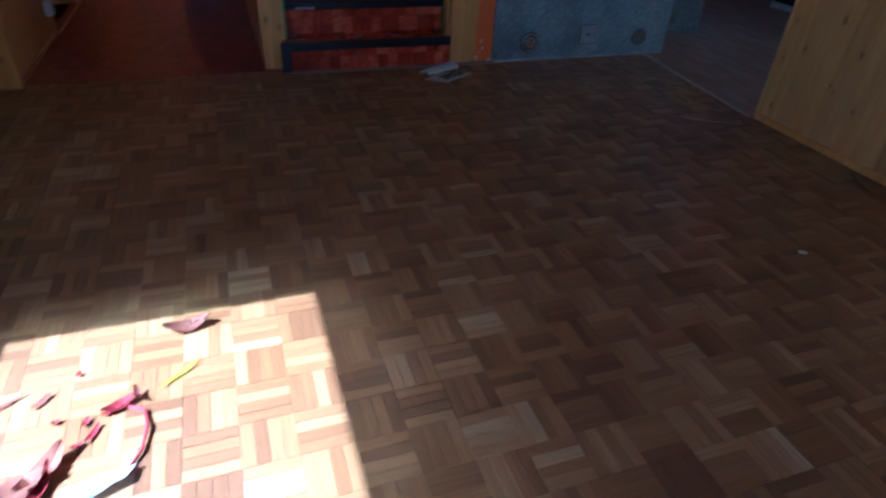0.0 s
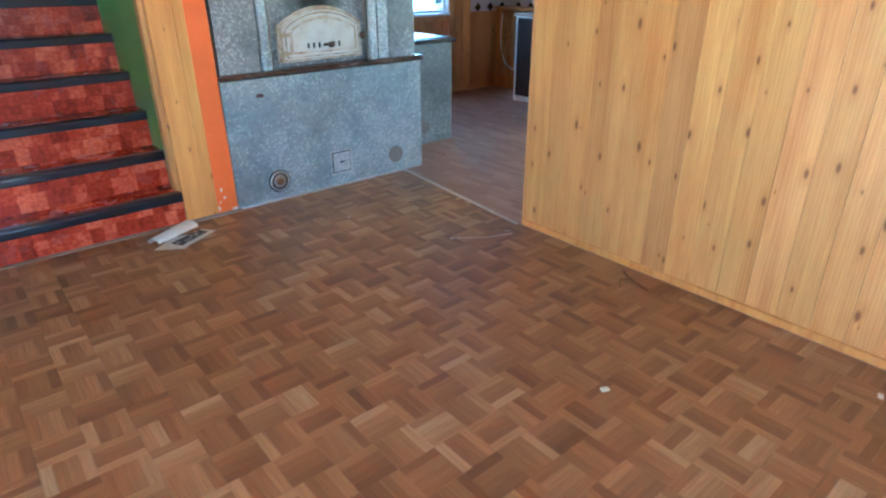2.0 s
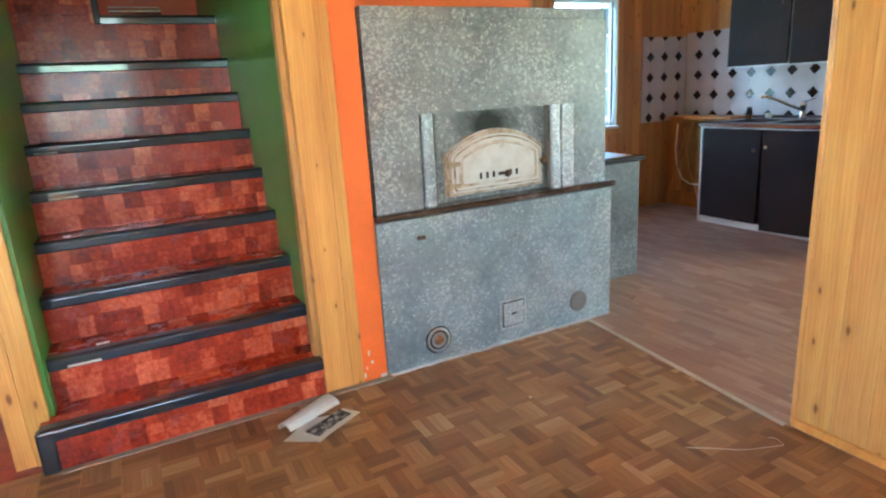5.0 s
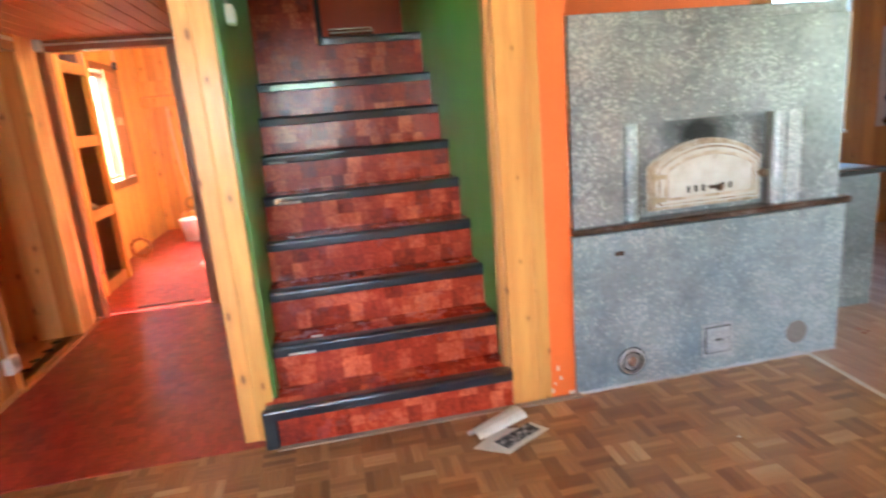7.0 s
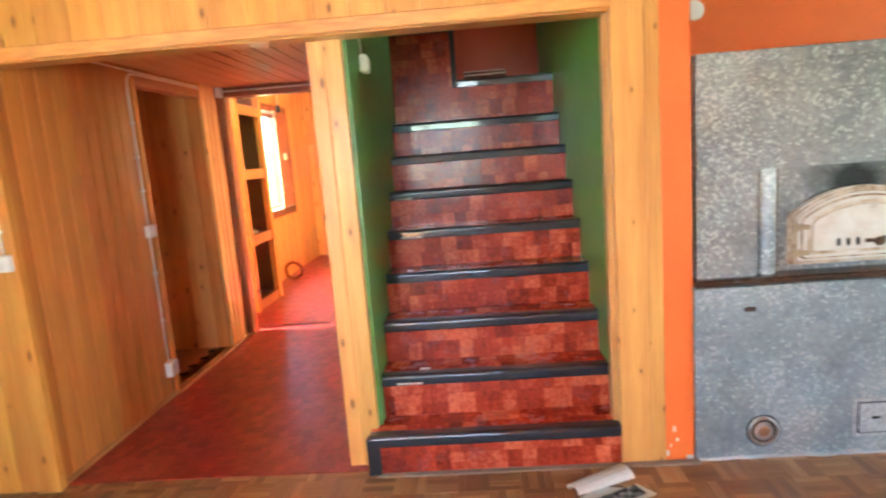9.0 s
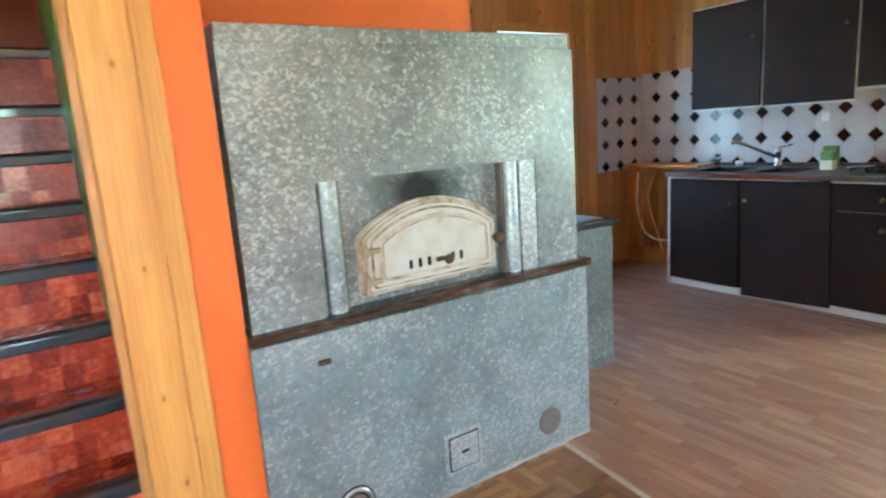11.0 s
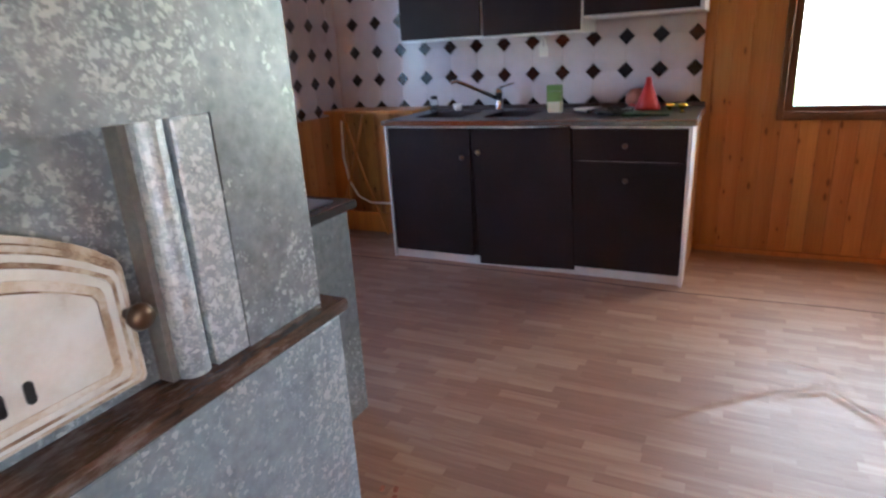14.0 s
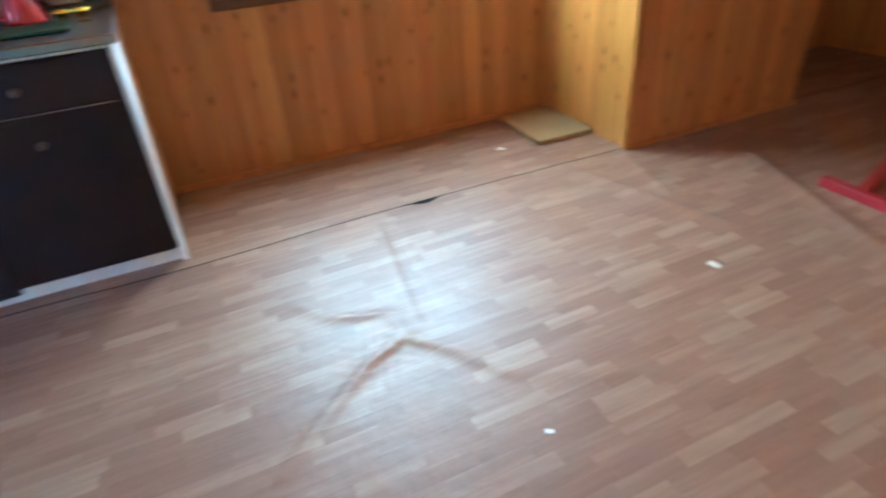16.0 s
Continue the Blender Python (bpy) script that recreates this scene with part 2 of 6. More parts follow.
def galvanised(name, lot, lo, hi, bright):
    """Zinc sheet: grey ground with clusters of bright crystals."""
    m, nt, b = material(name, None, 0.42, 0.55)
    v = coords(nt, (1, 1, 1), False)
    warp = node(nt, "ShaderNodeTexNoise", {"Vector": v, "Scale": 110.0, "Detail": 3.0, "Roughness": 0.6}).outputs[1]
    ws = node(nt, "ShaderNodeVectorMath", {0: warp, 1: (0.016, 0.016, 0.016)}, operation="MULTIPLY")
    vv = node(nt, "ShaderNodeVectorMath", {0: v, 1: ws.outputs[0]}, operation="ADD").outputs[0]
    flakes = node(nt, "ShaderNodeTexVoronoi", {"Vector": vv, "Scale": 105.0}, feature="F1")
    chips = node(nt, "ShaderNodeTexVoronoi", {"Vector": vv, "Scale": 210.0}, feature="F1")
    sep = node(nt, "ShaderNodeSeparateColor", {0: flakes.outputs["Color"]})
    sep2 = node(nt, "ShaderNodeSeparateColor", {0: chips.outputs["Color"]})
    cluster = noise_tex(nt, v, 16, 4)
    chance = math_node(nt, "MULTIPLY_ADD", cluster, 0.55, math_node(nt, "MULTIPLY_ADD", noise_tex(nt, v, 2.4, 4), 1.1, lot))
    fleck = ramp(nt, math_node(nt, "ADD", sep.outputs[0], math_node(nt, "ADD", chance, -0.45)), [(0.80, (0.0,)), (0.90, (1.0,))])
    fleck2 = ramp(nt, math_node(nt, "ADD", sep2.outputs[1], math_node(nt, "ADD", chance, -0.45)), [(0.82, (0.0,)), (0.95, (1.0,))])
    base = ramp(nt, math_node(nt, "MULTIPLY_ADD", noise_tex(nt, v, 34, 4), 0.36, math_node(nt, "MULTIPLY_ADD", noise_tex(nt, v, 5, 5), 0.30, math_node(nt, "MULTIPLY", noise_tex(nt, v, 1.7, 4), 0.34))), [(0.37, lo), (0.63, hi)])
    f = math_node(nt, "MAXIMUM", fleck, math_node(nt, "MULTIPLY", fleck2, 0.6))
    col = mix(nt, math_node(nt, "MULTIPLY", f, bright), base, (0.66, 0.69, 0.67))
    nt.links.new(col, b.inputs["Base Color"])
    nt.links.new(math_node(nt, "MULTIPLY_ADD", sep.outputs[1], 0.22, 0.34), b.inputs["Roughness"])
    bump(nt, b, noise_tex(nt, v, 11, 3), 0.12, 0.01)
    return m


GALV = galvanised("galvanised_sheet", -0.40, (0.155, 0.170, 0.174), (0.320, 0.345, 0.350), 0.50)
GALV_BRIGHT = galvanised("spangled_sheet", -0.22, (0.27, 0.295, 0.305), (0.46, 0.50, 0.51), 0.70)
GALV_DULL = galvanised("dull_galvanised_sheet", -0.38, (0.205, 0.252, 0.266), (0.36, 0.428, 0.446), 0.50)

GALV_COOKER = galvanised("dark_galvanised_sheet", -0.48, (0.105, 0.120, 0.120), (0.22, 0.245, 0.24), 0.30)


def galvanised_soot():
    """The same sheet with a soot stain over the oven door."""
    m = GALV.copy()
    m.name = "sooty_galvanised_sheet"
    nt = m.node_tree
    b = nt.nodes["Principled BSDF"]
    old = b.inputs["Base Color"].links[0].from_socket
    tc = nt.nodes.new("ShaderNodeTexCoord")
    p = node(nt, "ShaderNodeVectorMath", {0: tc.outputs["Object"], 1: (2.10 - 2.1, 0.05 - 0.35, 1.16)}, operation="SUBTRACT")
    q = node(nt, "ShaderNodeVectorMath", {0: p.outputs[0], 1: (3.8, 1.0, 6.5)}, operation="MULTIPLY")
    d = node(nt, "ShaderNodeVectorMath", {0: q.outputs[0]}, operation="LENGTH").outputs["Value"]
    d = math_node(nt, "MULTIPLY_ADD", noise_tex(nt, tc.outputs["Object"], 14, 4), 0.5, math_node(nt, "ADD", d, -0.25))
    f = ramp(nt, d, [(0.25, (0.93,)), (0.9, (0.0,))])
    nt.links.new(mix(nt, f, old, (0.012, 0.013, 0.011)), b.inputs["Base Color"])
    return m


GALV_SOOT = galvanised_soot()


def enamel():
    m, nt, b = material("cream_enamel", None, 0.33, 0.0, 0.2)
    v = coords(nt, (1, 1, 1), False)
    stain = noise_tex(nt, v, 9, 6, 0.65)
    col = ramp(nt, stain, [(0.40, (0.58, 0.565, 0.50)), (0.60, (0.50, 0.465, 0.39)), (0.80, (0.27, 0.19, 0.12))])
    nt.links.new(col, b.inputs["Base Color"])
    bump(nt, b, noise_tex(nt, v, 60, 3), 0.1, 0.002)
    return m


ENAMEL = enamel()
m_rust, nt_rust, b_rust = material("rusty_enamel_frame", None, 0.45)
nt_rust.links.new(ramp(nt_rust, noise_tex(nt_rust, coords(nt_rust, (1, 1, 1), False), 12, 6, 0.7), [(0.42, (0.54, 0.49, 0.40)), (0.57, (0.40, 0.30, 0.19)), (0.70, (0.14, 0.075, 0.04))]), b_rust.inputs["Base Color"])
RUST_ENAMEL = m_rust
m_line, nt_line, b_line = material("dark_rust", None, 0.7)
nt_line.links.new(ramp(nt_line, noise_tex(nt_line, coords(nt_line, (1, 1, 1), False), 18, 6, 0.7), [(0.34, (0.10, 0.05, 0.026)), (0.46, (0.22, 0.13, 0.07)), (0.58, (0.46, 0.38, 0.27))]), b_line.inputs["Base Color"])
RUST = m_line


def parquet_material():
    """Oiled mosaic oak: each strip has its own tone."""
    m, nt, b = material("mosaic_parquet", None, 0.45, 0, 0.0, 0.7)
    oi = nt.nodes.new("ShaderNodeObjectInfo")
    geo = nt.nodes.new("ShaderNodeNewGeometry")
    r = math_node(nt, "FRACT", math_node(nt, "MULTIPLY_ADD", oi.outputs["Random"], 7.13, geo.outputs["Random Per Island"]))
    cell = node(nt, "ShaderNodeVectorMath", {0: geo.outputs["Position"], 1: (0.0260, 2.7300, 0.5)}, operation="ADD").outputs[0]
    cell = node(nt, "ShaderNodeVectorMath", {0: cell, 1: (1 / 0.135, 1 / 0.135, 0.0)}, operation="MULTIPLY").outputs[0]
    cell = node(nt, "ShaderNodeVectorMath", {0: cell}, operation="FLOOR").outputs[0]
    block = node(nt, "ShaderNodeTexWhiteNoise", {"Vector": cell}).outputs[0]
    tone = math_node(nt, "MULTIPLY_ADD", block, 0.38, math_node(nt, "MULTIPLY", r, 0.62))
    col = ramp(nt, tone, [(0.06, (0.140, 0.056, 0.017)), (0.29, (0.213, 0.093, 0.029)), (0.57, (0.300, 0.143, 0.048)), (0.78, (0.385, 0.206, 0.080)), (0.95, (0.47, 0.305, 0.15))])
    uv = nt.nodes.new("ShaderNodeUVMap")
    sh = node(nt, "ShaderNodeCombineXYZ", {0: math_node(nt, "MULTIPLY", r, 91.0), 1: math_node(nt, "MULTIPLY", r, 37.0)})
    v = node(nt, "ShaderNodeVectorMath", {0: uv.outputs[0], 1: sh.outputs[0]}, operation="ADD").outputs[0]
    v = node(nt, "ShaderNodeVectorMath", {0: v, 1: (6.0, 110.0, 1.0)}, operation="MULTIPLY").outputs[0]
    g = noise_tex(nt, v, 1.0, 5, 0.6)
    col = mix(nt, ramp(nt, g, [(0.35, (0.0,)), (0.75, (0.55,))]), col, (0.105, 0.037, 0.014))
    nt.links.new(col, b.inputs["Base Color"])
    geo_pos = nt.nodes.new("ShaderNodeNewGeometry").outputs["Position"]
    nt.links.new(math_node(nt, "MULTIPLY_ADD", noise_tex(nt, geo_pos, 3.0, 4), 0.25, 0.33), b.inputs["Roughness"])
    bump(nt, b, g, 0.12, 0.0008)
    return m


PARQUET = parquet_material()


def vinyl_planks():
    """Printed vinyl sheet: short wood strips in rows along y."""
    m, nt, b = material("printed_plank_vinyl", None, 0.45, 0, 0.0, 0.75)
    pos = nt.nodes.new("ShaderNodeNewGeometry").outputs["Position"]
    sp = node(nt, "ShaderNodeSeparateXYZ", {0: pos})
    v = node(nt, "ShaderNodeCombineXYZ", {0: sp.outputs[1], 1: sp.outputs[0], 2: 0.0}).outputs[0]
    br = node(nt, "ShaderNodeTexBrick", {"Vector": v, "Color1": (0, 0, 0, 1), "Color2": (1, 1, 1, 1), "Mortar": (0.5, 0.5, 0.5, 1), "Scale": 1.0, "Mortar Size": 0.0008, "Brick Width": 0.19, "Row Height": 0.05}, offset=0.37, offset_frequency=2, squash=1.25, squash_frequency=3)
    tone = node(nt, "ShaderNodeSeparateColor", {0: br.outputs[0]}).outputs[0]
    gv = node(nt, "ShaderNodeVectorMath", {0: v, 1: (3.0, 45.0, 1.0)}, operation="MULTIPLY").outputs[0]
    shift = node(nt, "ShaderNodeVectorMath", {0: gv, 1: node(nt, "ShaderNodeCombineXYZ", {0: math_node(nt, "MULTIPLY", tone, 40.0), 1: 0.0, 2: math_node(nt, "MULTIPLY", tone, 9.0)}).outputs[0]}, operation="ADD").outputs[0]
    g = noise_tex(nt, shift, 1.0, 5, 0.6)
    f = math_node(nt, "MULTIPLY_ADD", tone, 0.27, math_node(nt, "MULTIPLY_ADD", g, 0.55, 0.10))
    col = ramp(nt, f, [(0.2, (0.20, 0.092, 0.056)), (0.5, (0.295, 0.160, 0.100)), (0.82, (0.46, 0.315, 0.210))])
    dirt = noise_tex(nt, pos, 1.1, 5)
    col = mix(nt, ramp(nt, dirt, [(0.5, (0.0,)), (0.8, (0.35,))]), col, (0.22, 0.12, 0.08))
    nt.links.new(col, b.inputs["Base Color"])
    nt.links.new(math_node(nt, "MULTIPLY_ADD", noise_tex(nt, pos, 4.0, 4), 0.2, 0.35), b.inputs["Roughness"])
    crumple = math_node(nt, "MULTIPLY_ADD", noise_tex(nt, pos, 24, 4), 0.25, noise_tex(nt, node(nt, "ShaderNodeVectorMath", {0: pos, 1: (1.0, 0.45, 1.0)}, operation="MULTIPLY").outputs[0], 7.0, 3))
    bump(nt, b, crumple, 0.6, 0.010)
    return m


VINYL = vinyl_planks()


def block_print(name, lo, mid, hi, cell, rough, coat=0.2, spec=0.5):
    """Glossy vinyl printed with uneven wood-end blocks."""
    m, nt, b = material(name, None, rough, 0, coat, spec)
    b.inputs["Coat Roughness"].default_value = 0.07
    pos = nt.nodes.new("ShaderNodeNewGeometry").outputs["Position"]
    sp = node(nt, "ShaderNodeSeparateXYZ", {0: pos})
    up = math_node(nt, "ADD", sp.outputs[1], sp.outputs[2])
    flat = node(nt, "ShaderNodeCombineXYZ", {0: sp.outputs[0], 1: up, 2: 0.0}).outputs[0]
    wob = node(nt, "ShaderNodeTexNoise", {"Vector": flat, "Scale": 28.0, "Detail": 3.0}).outputs[1]
    wob = node(nt, "ShaderNodeVectorMath", {0: wob, 1: (0.014, 0.014, 0.0)}, operation="MULTIPLY").outputs[0]
    v = node(nt, "ShaderNodeVectorMath", {0: flat, 1: wob}, operation="ADD").outputs[0]
    br = node(nt, "ShaderNodeTexBrick", {"Vector": v, "Color1": (0, 0, 0, 1), "Color2": (1, 1, 1, 1), "Mortar": (0.35, 0.35, 0.35, 1), "Scale": 1.0, "Mortar Size": 0.001, "Brick Width": cell, "Row Height": cell * 1.15}, offset=0.43, squash=0.75, squash_frequency=2)
    tone = node(nt, "ShaderNodeSeparateColor", {0: br.outputs[0]}).outputs[0]
    sub = node(nt, "ShaderNodeTexBrick", {"Vector": v, "Color1": (0, 0, 0, 1), "Color2": (1, 1, 1, 1), "Mortar": (0.1, 0.1, 0.1, 1), "Scale": 1.0, "Mortar Size": 0.0012, "Brick Width": cell * 0.62, "Row Height": cell * 0.575}, offset=0.31, squash=1.4, squash_frequency=3)
    s2 = node(nt, "ShaderNodeSeparateColor", {0: sub.outputs[0]}).outputs[0]
    g = noise_tex(nt, pos, 45, 6, 0.72)
    f = math_node(nt, "ADD", math_node(nt, "MULTIPLY_ADD", tone, 0.36, math_node(nt, "MULTIPLY", s2, 0.14)), math_node(nt, "MULTIPLY_ADD", g, 0.80, -0.16))
    col = ramp(nt, f, [(0.18, lo), (0.5, mid), (0.85, hi)])
    scuff = noise_tex(nt, pos, 7, 6, 0.7)
    col = mix(nt, ramp(nt, scuff, [(0.5, (0.0,)), (0.75, (0.45,))]), col, lo)
    nt.links.new(col, b.inputs["Base Color"])
    nt.links.new(math_node(nt, "MULTIPLY_ADD", scuff, 0.3, rough - 0.12), b.inputs["Roughness"])
    wave = math_node(nt, "MULTIPLY_ADD", noise_tex(nt, pos, 14, 3), 1.0, math_node(nt, "MULTIPLY", g, 0.12))
    bump(nt, b, wave, 0.35, 0.006)
    return m


STAIR_VINYL = block_print("red_block_vinyl", (0.10, 0.010, 0.007), (0.36, 0.040, 0.017), (0.76, 0.20, 0.08), 0.085, 0.22, 0.16, 0.25)
HALL_VINYL = block_print("red_hall_vinyl", (0.13, 0.008, 0.006), (0.26, 0.020, 0.013), (0.42, 0.055, 0.03), 0.06, 0.32, 0.0, 0.6)


def tile_glaze(name, color):
    m, nt, b = material(name, None, 0.16, 0, 0.3)
    v = coords(nt, (1, 1, 1))
    cloud = noise_tex(nt, v, 9, 5)
    lo = tuple(c * 0.88 for c in color)
    nt.links.new(ramp(nt, cloud, [(0.3, lo), (0.7, color)]), b.inputs["Base Color"])
    bump(nt, b, noise_tex(nt, v, 14, 2), 0.08, 0.004)
    return m


TILE_WHITE = tile_glaze("white_glaze", (0.60, 0.555, 0.57))
TILE_BLACK = tile_glaze("black_glaze", (0.022, 0.014, 0.016))
GROUT = paint("grout", (0.50, 0.47, 0.46), 0.9)


# ---- mesh helpers ----
ORIGIN = {}


def finish(name, bm, mat, smooth=False):
    bmesh.ops.recalc_face_normals(bm, faces=bm.faces)
    me = bpy.data.meshes.new(name)
    bm.to_mesh(me)
    bm.free()
    if mat:
        me.materials.append(mat)
    if smooth:
        for p in me.polygons:
            p.use_smooth = True
    return me


def thing(name, at, label, category, group="", kind=""):
    ob = new(name)
    ob.location = at
    ORIGIN[ob.name] = Vector(at)
    return tagged(ob, label, category, group, kind)


def part(name, bm, mat, parent, label="", smooth=False):
    """One mesh under a thing or a part; bm is in world metres."""
    o = ORIGIN[parent.name]
    bmesh.ops.translate(bm, verts=bm.verts, vec=-o)
    ob = new(name, finish(name, bm, mat, smooth))
    ob.parent = parent
    ORIGIN[ob.name] = o
    return tagged(ob, label)


def single(name, bm, mat, at, label, category, group="", kind="", smooth=False):
    """A thing of one mesh with its origin at its base."""
    at = Vector(at)
    bmesh.ops.translate(bm, verts=bm.verts, vec=-at)
    ob = new(name, finish(name, bm, mat, smooth))
    ob.location = at
    ORIGIN[ob.name] = at
    return tagged(ob, label, category, group, kind)


def box(bm, x0, x1, y0, y1, z0, z1, bevel=0.0, seg=1):
    m = Matrix.LocRotScale(((x0 + x1) / 2, (y0 + y1) / 2, (z0 + z1) / 2), None, (abs(x1 - x0), abs(y1 - y0), abs(z1 - z0)))
    vs = bmesh.ops.create_cube(bm, size=1, matrix=m)["verts"]
    if bevel:
        es = list({e for v in vs for e in v.link_edges})
        bmesh.ops.bevel(bm, geom=es, offset=bevel, segments=seg, affect="EDGES", profile=0.5)
    return bm


def boxes(*rows, bevel=0.0):
    bm = bmesh.new()
    for r in rows:
        box(bm, *r, bevel=bevel)
    return bm


def rod(bm, a, b, r, seg=10, r2=None):
    a, b = Vector(a), Vector(b)
    d = b - a
    m = Matrix.Translation((a + b) / 2) @ d.to_track_quat("Z", "Y").to_matrix().to_4x4()
    bmesh.ops.create_cone(bm, cap_ends=True, segments=seg, radius1=r, radius2=r if r2 is None else r2, depth=d.length, matrix=m)
    return bm


def tube(bm, pts, r, seg=8):
    """A bent tube through points."""
    pts = [Vector(p) for p in pts]
    rings = []
    up = Vector((0.13, 0.31, 0.94))
    for i, p in enumerate(pts):
        d = (pts[min(i + 1, len(pts) - 1)] - pts[max(i - 1, 0)]).normalized()
        s = d.cross(up)
        s = s.normalized() if s.length > 1e-4 else Vector((1, 0, 0))
        u = s.cross(d).normalized()
        rings.append([bm.verts.new(p + (s * math.cos(2 * math.pi * k / seg) + u * math.sin(2 * math.pi * k / seg)) * r) for k in range(seg)])
    for a, b in zip(rings, rings[1:]):
        for k in range(seg):
            bm.faces.new((a[k], a[(k + 1) % seg], b[(k + 1) % seg], b[k]))
    bm.faces.new(rings[0])
    bm.faces.new(list(reversed(rings[-1])))
    return bm


def lathe(bm, profile, at, axis="z", seg=20):
    """Turns a profile of (radius, height) about an axis through at."""
    at = Vector(at)
    rot = {"z": Matrix(), "y": Matrix.Rotation(radians(90), 4, "X"), "x": Matrix.Rotation(radians(-90), 4, "Y")}[axis]
    rings = []
    for r, h in profile:
        rings.append([bm.verts.new(at + rot @ Vector((max(r, 1e-4) * math.cos(2 * math.pi * k / seg), max(r, 1e-4) * math.sin(2 * math.pi * k / seg), h))) for k in range(seg)])
    for a, b in zip(rings, rings[1:]):
        for k in range(seg):
            bm.faces.new((a[k], a[(k + 1) % seg], b[(k + 1) % seg], b[k]))
    bm.faces.new(rings[0])
    bm.faces.new(rings[-1])
    return bm


def prism(bm, outline, y0, y1):
    """Extrudes an outline of (x, z) from y0 to y1."""
    a = [bm.verts.new((x, y0, z)) for x, z in outline]
    b = [bm.verts.new((x, y1, z)) for x, z in outline]
    n = len(a)
    bm.faces.new(a)
    bm.faces.new(list(reversed(b)))
    for i in range(n):
        bm.faces.new((a[i], b[i], b[(i + 1) % n], a[(i + 1) % n]))
    return bm


# ---- walls ----
PLANKS = {}


def plank_mesh(w, h, mat, t=0.014):
    """One board, x across, front towards -y, its two long front edges chamfered."""
    key = (round(w, 3), round(h, 3), mat.name)
    if key not in PLANKS:
        bm = bmesh.new()
        c = {PINE_BROWN.name: 0.007, GREEN.name: 0.0045}.get(mat.name, 0.0018)
        prof = [(0.0005, 0), (0.0005, -t + c), (c, -t), (w - c, -t), (w - 0.0005, -t + c), (w - 0.0005, 0)]
        lo = [bm.verts.new((x, y, 0)) for x, y in prof]
        hi = [bm.verts.new((x, y, h)) for x, y in prof]
        for i in range(6):
            j = (i + 1) % 6
            bm.faces.new((lo[i], lo[j], hi[j], hi[i]))
        bm.faces.new(lo)
        bm.faces.new(list(reversed(hi)))
        PLANKS[key] = finish("board", bm, mat)
    return PLANKS[key]


PLANK_JOBS = []


def wall(name, ox, oy, rz, length, z0, z1, thick, opens=(), board=None, backing=None, label="", front=0.0):
    """A wall from (ox, oy) along the direction rz; at rz 0 it runs to +x and faces -y. opens: (a0, a1, z0, z1). board: (width, material)."""
    bm = bmesh.new()
    cuts = sorted({0.0, length, *[a for o in opens for a in o[:2]]})
    spans = []
    for a, b in zip(cuts, cuts[1:]):
        mid = (a + b) / 2
        hit = [o for o in opens if o[0] < mid < o[1]]
        segs = [(z0, z1)] if not hit else [(z0, hit[0][2]), (hit[0][3], z1)]
        for s0, s1 in segs:
            if s1 - s0 > 0.005:
                box(bm, a, b, 0.0, thick, s0, s1)
                spans.append((a, b, s0, s1))
    bmesh.ops.remove_doubles(bm, verts=bm.verts, dist=1e-5)
    ob = new(name, finish(name, bm, backing or PLASTER))
    ob.matrix_world = pose(ox, oy, 0, 0, 0, rz)
    tagged(ob, label, "wall", kind="structure")
    if board:
        PLANK_JOBS.append((ob, spans, board))
    return ob


def lay_planks():
    for ob, spans, (w, mat) in PLANK_JOBS:
        for a, b, s0, s1 in spans:
            n = max(1, round((b - a) / w))
            step = (b - a) / n
            me = plank_mesh(step, s1 - s0, mat)
            for i in range(n):
                p = new("board", me)
                p.parent = ob
                p.location = (a + i * step, 0, s0)


H_CEIL = 2.45
wall("wall_kitchen_east", 5.84, 2.09, -90, 4.84, 0, H_CEIL, 0.2, [(3.06, 4.50, 0.85, 1.95)], (0.097, PINE_KITCHEN), PINE_BROWN, "varnished knotty pine board wall with a window")
wall("wall_kitchen_north", 2.87, 2.09, 0, 2.97, 0, H_CEIL, 0.2, [(1.21, 1.99, 0.87, 2.10)], (0.11, PINE_KITCHEN), PINE_BROWN, "varnished pine board wall with a deep window")
wall("wall_recess_side", 5.84, -2.75, 180, 0.81, 0, H_CEIL, 0.09, (), (0.10, PINE_AMBER), PINE_BROWN, "pine board side of a boxed-in corner")
wall("wall_recess_front", 5.03, -2.75, -90, 1.2, 0, H_CEIL, 0.09, (), (0.10, PINE_KITCHEN), PINE_BROWN, "pine board front of a boxed-in corner")
wall("wall_far_side", 5.03, -3.95, 0, 0.9, 0, H_CEIL, 0.09, (), None, PINE_BROWN, "dark board wall in a recess")
wall("wall_far_east", 5.75, -3.95, -90, 1.25, 0, H_CEIL, 0.1, (), (0.14, PINE_KITCHEN), PINE_BROWN, "dark pine board wall in a recess")
wall("wall_partition", 2.572, -1.29, -90, 3.91, 0, H_CEIL, 0.10, (), (0.125, PINE_PALE), PINE_PALE, "pale knotty pine board partition wall")
wall("wall_partition_back", 2.70, -5.2, 90, 3.91, 0, H_CEIL, 0.02, (), (0.125, PINE_KITCHEN), PINE_KITCHEN, "pine boards on the kitchen side of the partition")
wall("wall_south", 5.95, -5.2, 180, 8.1, 0, H_CEIL, 0.2, [(5.2, 7.05, 0.85, 2.05)], (0.14, PINE_AMBER), PINE_BROWN, "pine board wall behind the room")
wall("wall_west", -1.94, -5.2, 90, 5.2, 0, H_CEIL, 0.2, [(1.55, 3.0, 0.85, 2.045)], (0.16, GREEN), GREEN, "green painted board wall")
